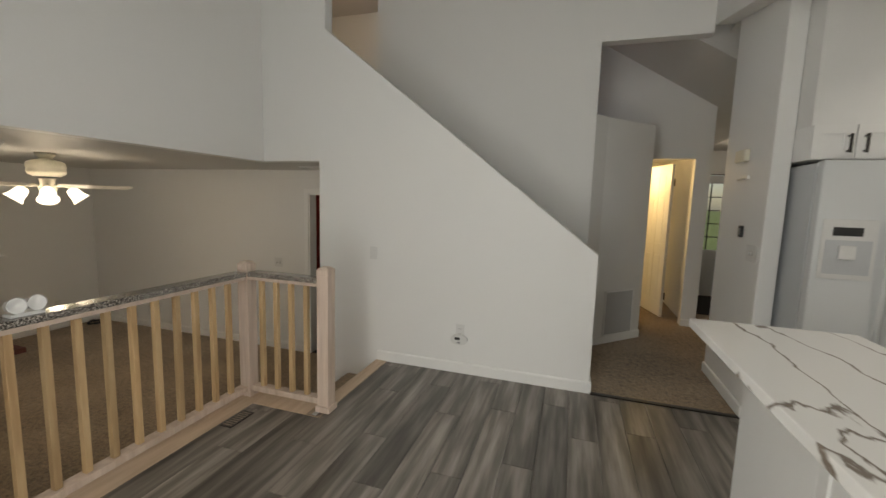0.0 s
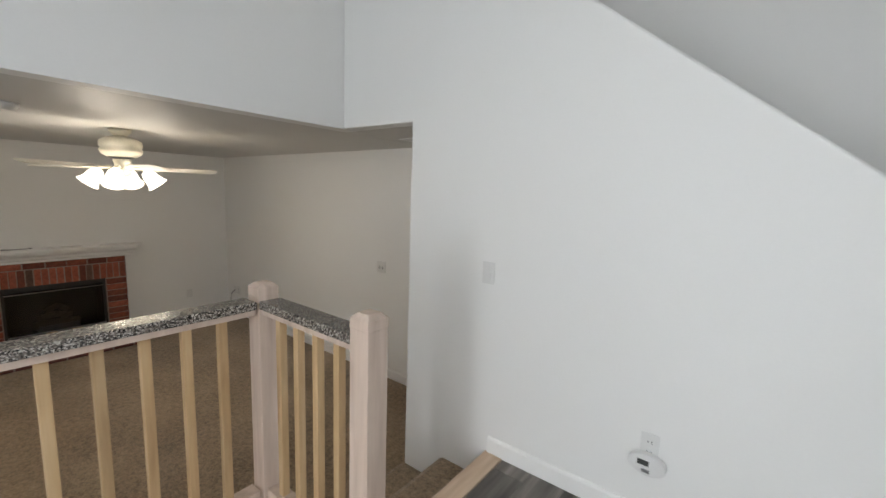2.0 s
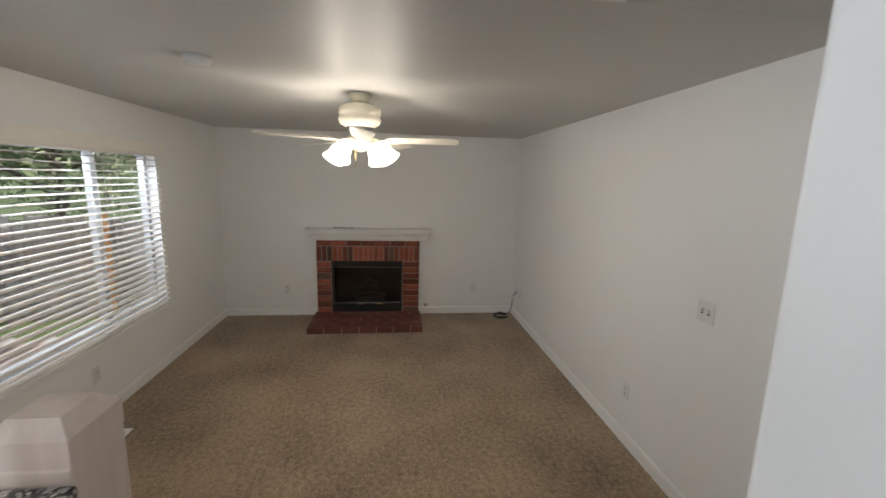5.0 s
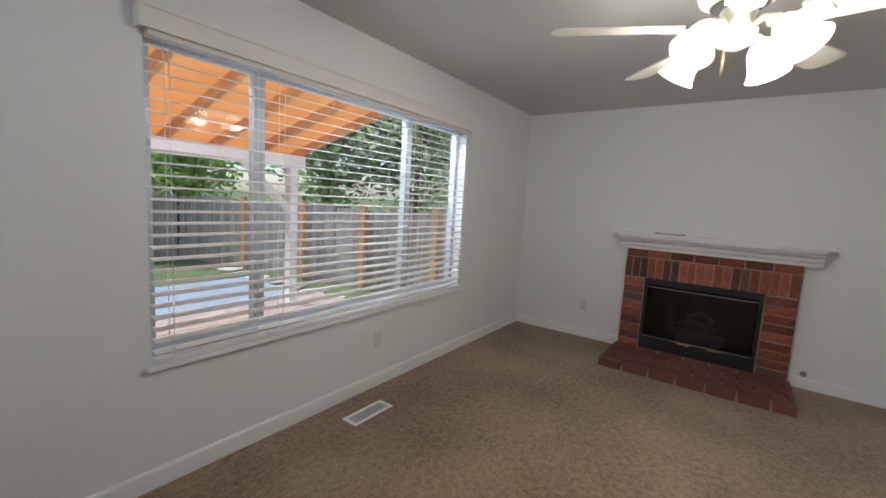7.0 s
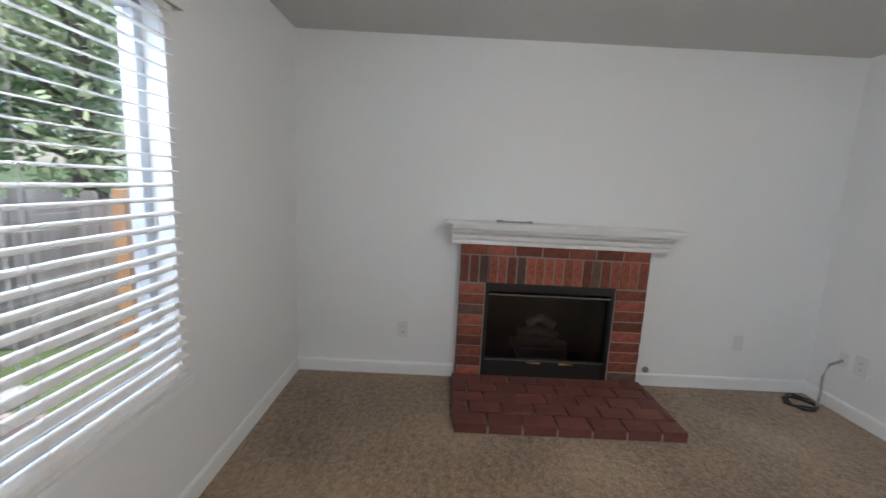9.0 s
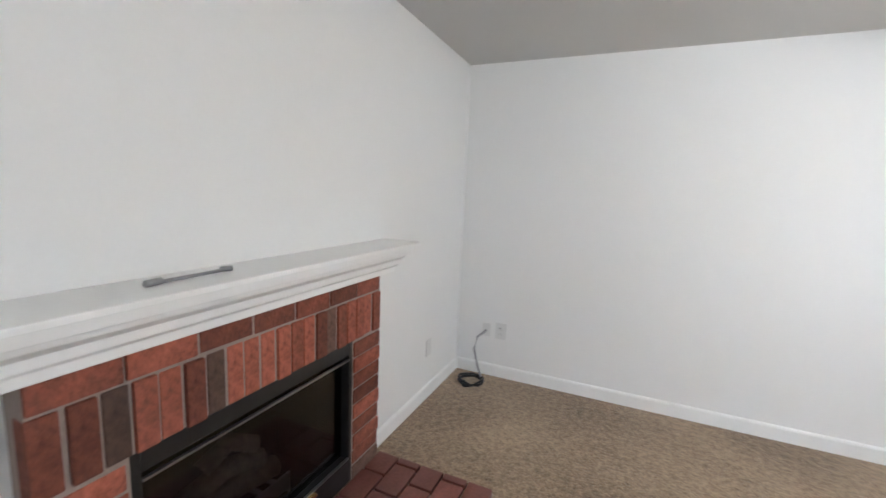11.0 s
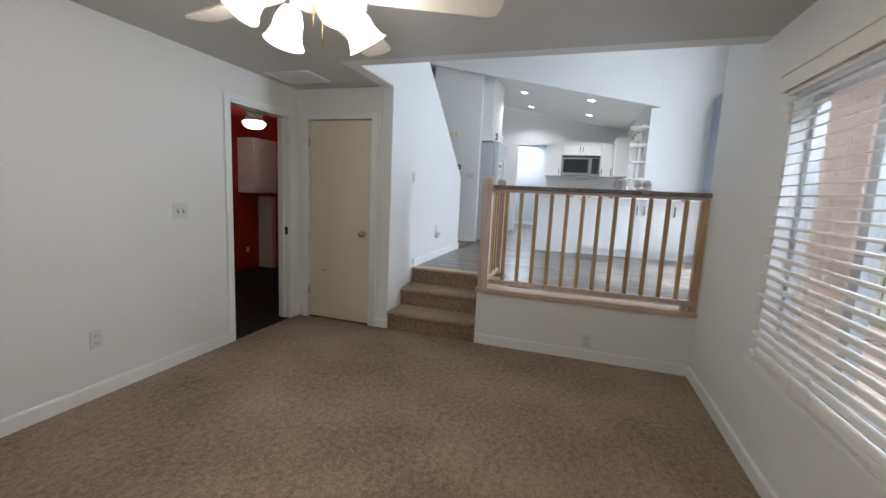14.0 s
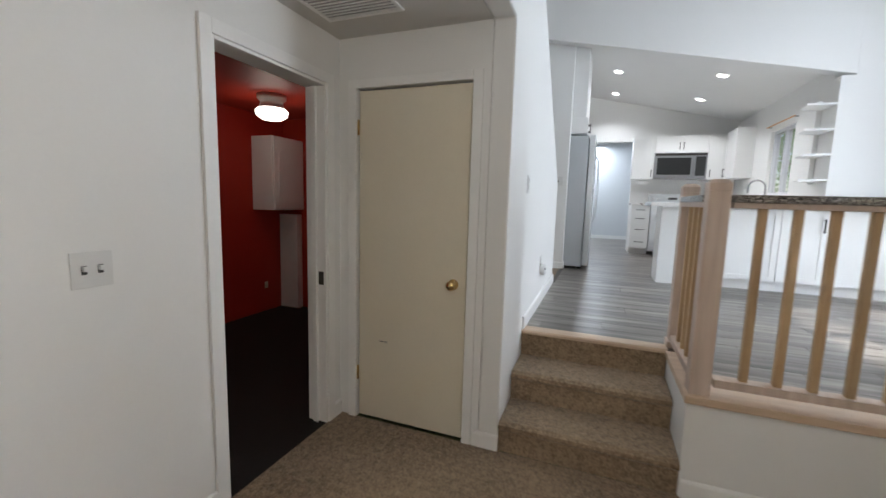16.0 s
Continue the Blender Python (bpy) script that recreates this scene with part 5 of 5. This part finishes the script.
part("body", boxes((1.475, 1.97, 3.0, 3.299, 1.24, 2.07), bevel=0.003), CABW, lc)
ld = part("door", boxes((1.485, 1.96, 2.98, 2.999, 1.255, 2.055), bevel=0.003), CABW, lc)
arch = [(1.55, 1.34), (1.90, 1.34), (1.90, 1.88)] + [(1.725 + 0.175 * math.cos(a), 1.88 + 0.07 * math.sin(a)) for a in [k * math.pi / 10 for k in range(1, 10)]] + [(1.55, 1.88)]
part("raised_panel", prism(arch, "y", 2.972, 2.981, 0.003), CABW, ld)
sd = thing("utility_cabinet", (2.15, 3.1, 0), "plain white tall side panel in the laundry", "cabinet")
part("body", boxes((1.88, 1.97, 3.02, 3.29, 0.003, 1.18), bevel=0.004), CABW, sd)
solid("wall_outlet", boxes((1.62, 1.67, 3.293, 3.3, 0.28, 0.36), bevel=0.002), IVORY, "small outlet plate on the red wall", "outlet")

# ---------- outdoors ----------
G = -0.30
structure("ground", boxes((-400, 400, -400, 400, G - 0.3, G)), GRASS, "patchy lawn of the back yard", "ground")
deck = tagged(thing("patio_deck", (-1, -4.6, G), "weathered reddish wooden deck behind the house", "deck"), kind="structure")
for i in range(17):
    part("plank", boxes((-4.2, 3.6, -2.99 - i * 0.16, -2.838 - i * 0.16, G + 0.001, G + 0.20)), DECK, deck)
structure("pavement", boxes((-4.4, 1.5, -8.0, -5.9, G + 0.002, G + 0.03)), SLAB, "blue-grey concrete slab in the lawn, reflected sky put into its colour", "slab")
srnd = random.Random(9)
for i in range(9):
    bm = prism([(0.24 * math.cos(a) * srnd.uniform(0.8, 1.2), 0.2 * math.sin(a) * srnd.uniform(0.8, 1.2)) for a in [k * math.pi / 4 for k in range(8)]], "z", 0, 0.035)
    o = solid("stepping_stone", bm, STONE, "flat grey stepping stone in the grass", "stone", "stepping stones along the fence")
    o.location = (-4.55 - 0.05 * (i % 2), -8.9 + i * 0.52, G + 0.001)

cover = thing("patio_cover", (-1.5, -4.0, 2.2), "cedar patio roof on white posts and beam", "patio roof")


def roof_z(y):
    return 2.62 + 0.28 * (y + 2.82)


for i in range(16):
    y0, y1 = -2.84 - i * 0.19, -2.84 - (i + 1) * 0.19 + 0.004
    part("roof_board", prism([(y1, roof_z(y1)), (y0, roof_z(y0)), (y0, roof_z(y0) + 0.02), (y1, roof_z(y1) + 0.02)], "x", -3.75, 0.4), AMBER, cover)
for i in range(9):
    x = -3.72 + i * 0.51
    part("rafter", prism([(-5.85, roof_z(-5.85) - 0.10), (-2.84, roof_z(-2.84) - 0.10), (-2.84, roof_z(-2.84)), (-5.85, roof_z(-5.85))], "x", x, x + 0.045), CEDAR, cover)
part("beam", boxes((-3.72, 0.4, -5.40, -5.30, roof_z(-5.35) - 0.26, roof_z(-5.35) - 0.105), bevel=0.004), TRIM, cover, "white painted beam")
for x in (-3.56, 0.2):
    part("post", boxes((x - 0.055, x + 0.055, -5.405, -5.295, G, roof_z(-5.35) - 0.261), bevel=0.004), TRIM, cover, "white painted post")
    bm = bmesh.new()
    bm_prism(bm, [(x + 0.055, 1.07), (x + 0.055, 1.19), (x + 0.56, 1.65), (x + 0.66, 1.65)] if x < 0 else [(x - 0.055, 1.07), (x - 0.055, 1.19), (x - 0.56, 1.65), (x - 0.66, 1.65)], "y", -5.385, -5.315)
    part("brace", bm, TRIM, cover, "white diagonal brace")

deck_rail = thing("deck_railing", (2.0, -5.45, G), "white painted railing along the edge of the deck", "railing")
part("top_rail", boxes((0.27, 3.56, -5.50, -5.41, 0.83, 0.88), bevel=0.005), TRIM, deck_rail)
part("bottom_rail", boxes((0.27, 3.56, -5.475, -5.435, 0.0, 0.04), bevel=0.004), TRIM, deck_rail)
for x in (1.9, 3.5):
    part("post", boxes((x - 0.045, x + 0.045, -5.50, -5.41, -0.10, 0.829), bevel=0.004), TRIM, deck_rail)
stick = mesh_of("baluster", boxes((-0.04, 0.04, -0.012, 0.012, 0.0, 0.789)), TRIM)
for i in range(19):
    if i not in (9, 18):
        o = new("baluster", stick)
        o.location = Vector((0.40 + i * 0.17, -5.455, 0.041)) - deck_rail.location
        o.parent = deck_rail

picket = [mesh_of("fence_board", prism([(-0.068, 0), (0.068, 0), (0.068, h), (0.045, h + 0.03), (-0.045, h + 0.03), (-0.068, h)], "y", -0.01, 0.01), FENCE) for h in (1.38, 1.41, 1.44)]


def fence(p0, p1, label, posts):
    a, b = Vector((*p0, G)), Vector((*p1, G))
    d = b - a
    ang = math.atan2(d.y, d.x)
    f = thing("fence", a, label, "fence")
    f.rotation_euler[2] = ang
    n = int(d.length / 0.142)
    for i in range(n):
        o = new("fence_board", picket[srnd.randrange(3)])
        o.parent = f
        o.location = (0.07 + i * 0.142, srnd.uniform(-0.004, 0.004), 0.0)
        o.rotation_euler[1] = radians(srnd.uniform(-0.8, 0.8))
    for z in (0.3, 1.1):
        o = new("rail", mesh_of("rail", boxes((0, d.length, -0.06, -0.011, z, z + 0.085)), FENCE))
        o.parent = f
    for s in posts:
        o = new("post", mesh_of("post", boxes((s - 0.05, s + 0.05, 0.012, 0.10, 0, 1.50), bevel=0.004), NEWPOST))
        o.parent = f
        tagged(o, "new orange cedar post")
    return f


fence((-6.05, -2.4), (-4.49, -11.15), "weathered grey board fence with new cedar posts", (2.2, 3.6, 5.0, 6.6))
fence((-4.49, -11.2), (12.0, -11.2), "weathered grey board fence across the yard", ())
fence((12.4, -11.2), (12.4, -3.0), "weathered board fence at the side of the yard", ())
solid("fence_gate_panel", boxes((-3.9, -3.1, -11.07, -11.03, G, 1.12), bevel=0.004), YELLOW, "new yellow wooden panel against the fence", "panel")


def tree(name, x, y, h, spread, material, label, seed, leaves=2600, low=0.25, size=0.16):
    r = random.Random(seed)
    t = thing(name, (x, y, G), label, "tree")
    bm = bmesh.new()
    bm_tube(bm, [(x, y, G), (x + 0.05, y, G + h * 0.3), (x - 0.08, y + 0.05, G + h * 0.6), (x, y, G + h * 0.92)], 0.05 + h * 0.012, 8)
    tips = []
    for k in range(11):
        z = G + h * (low + 0.06 + 0.6 * k / 11)
        a = k * 2.4 + r.random()
        l = spread * (0.55 + 0.5 * r.random()) * (1 - 0.45 * k / 11)
        tip = Vector((x + l * math.cos(a), y + l * math.sin(a), z + l * 0.45))
        bm_tube(bm, [(x, y, z), ((x + tip.x) / 2, (y + tip.y) / 2, (z + tip.z) / 2 + 0.1), tip], 0.02 + h * 0.003, 5)
        tips += [(tip, spread * 0.42), (Vector((x, y, z)).lerp(tip, 0.55), spread * 0.38)]
    tips.append((Vector((x, y, G + h * 0.95)), spread * 0.4))
    part("trunk", bm, BARK, t)
    verts, faces = [], []
    for i in range(leaves):
        c, s = tips[r.randrange(len(tips))]
        d = Vector((r.gauss(0, 1), r.gauss(0, 1), r.gauss(0, 0.75)))
        p = c + d.normalized() * s * (r.random() ** 0.5)
        u = Vector((r.gauss(0, 1), r.gauss(0, 1), r.gauss(0, 0.6))).normalized()
        v = u.cross(Vector((r.gauss(0, 1), r.gauss(0, 1), r.gauss(0, 1)))).normalized()
        w = size * r.uniform(0.6, 1.3)
        k = len(verts)
        verts += [p - u * w, p + v * w * 0.45, p + u * w, p - v * w * 0.45]
        faces.append((k, k + 1, k + 2, k + 3))
    me = bpy.data.meshes.new("crown")
    me.from_pydata([tuple(q) for q in verts], [], faces)
    me.materials.append(material)
    o = new("crown", me)
    o.parent = t
    o.matrix_parent_inverse = Matrix.Translation(-t.location)
    return t


TREES = ((-7.6, -6.6, 4.6, 1.9, LEAF3, "olive", 0.10), (-8.2, -4.6, 5.0, 1.9, LEAF3, "olive", 0.10), (-7.0, -9.0, 5.6, 2.0, LEAF2, "dark green", 0.14), (-5.2, -11.2, 4.6, 2.0, LEAF, "bright green", 0.14),
         (-3.0, -11.6, 4.4, 2.1, LEAF, "bright green", 0.14), (-0.6, -11.8, 4.8, 2.2, LEAF, "bright green", 0.14), (2.0, -12.0, 5.2, 2.3, LEAF2, "dark green", 0.15), (4.6, -11.5, 5.0, 2.2, LEAF, "bright green", 0.15),
         (7.5, -11.0, 6.0, 2.6, LEAF3, "olive", 0.15), (-9.8, -8.2, 7.0, 2.6, LEAF2, "dark green", 0.18), (-6.4, -13.5, 8.0, 3.0, LEAF2, "dark green", 0.2), (0.8, -15.0, 9.0, 3.4, LEAF2, "dark green", 0.2),
         (9.6, -6.6, 5.2, 2.0, LEAF3, "olive", 0.13), (11.8, -8.0, 6.0, 2.4, LEAF, "bright green", 0.14), (13.4, -6.2, 6.5, 2.4, LEAF2, "dark green", 0.15))
for i, (x, y, h, sp_, m, c, sz) in enumerate(TREES):
    tree("tree", x, y - 1.6 if y < -10.5 else y, h, sp_, m, c + " leafy garden tree beyond the fence", 20 + i, 5200, 0.2, sz * 0.72)
shed = thing("neighbour_house", (5.0, -9.2, G), "red-brown house wall seen through the kitchen window", "house")
part("wall", boxes((3.6, 9.5, -16.5, -14.0, G, 3.4)), SIDING, shed)
part("roof", prism([(-16.8, 3.4), (-13.7, 3.4), (-15.2, 4.6)], "x", 3.3, 9.8), STONE, shed)

# ---------- plank floors ----------
fl = structure("floor_upper", boxes((0.12, 0.66, -3.55, -1.02, UP - 0.12, UP - 0.014), (0.66, 9.2, -3.55, -0.001, UP - 0.12, UP - 0.014), (3.6, 9.2, -0.001, 0.45, UP - 0.12, UP - 0.014)), MORTAR, "grey wood-look plank floor of dining and kitchen", "floor")
prnd = random.Random(2)
PW, PL = 0.180, 1.22
plank_me = {}


def plank(x0, x1, y0, y1):
    k = (round(x1 - x0, 3), round(y1 - y0, 3))
    if k not in plank_me:
        plank_me[k] = mesh_of("plank", boxes((0.0, k[0] - 0.002, 0.0, k[1] - 0.002, -0.013, 0.0), bevel=0.0012), PLANK)
    o = new("plank", plank_me[k])
    o.parent = fl
    o.location = (x0, y0, UP)


x = 0.162
row = 0
while x < 9.2:
    x1 = min(x + PW, 9.2)
    ystart, yend = (-3.549, -0.002) if x1 < 3.61 else ((-2.649, 0.449) if x < 6.5 else (-1.899, 1.499))
    y = ystart - (0.0, 0.42, 0.81, 0.21, 0.63)[row % 5]
    while y < yend:
        y0, y1 = max(y, ystart), min(y + PL, yend)
        if y1 - y0 > 0.02:
            if x < 0.70 and y1 > -1.03:
                if y0 < -1.06:
                    plank(x, x1, y0, -1.055)
            else:
                plank(x, x1, y0, y1)
        y += PL
    x, row = x1, row + 1
structure("floor_strip", boxes((0.70, 0.722, -1.055, -0.002, UP - 0.013, UP), (0.162, 0.70, -1.055, -1.05, UP - 0.013, UP)), OAK, "narrow maple edging strip", "trim")
structure("trim_transition", boxes((2.475, 3.49, -0.03, 0.012, UP - 0.001, UP + 0.009), bevel=0.003), DARK, "dark metal carpet edge strip", "trim")
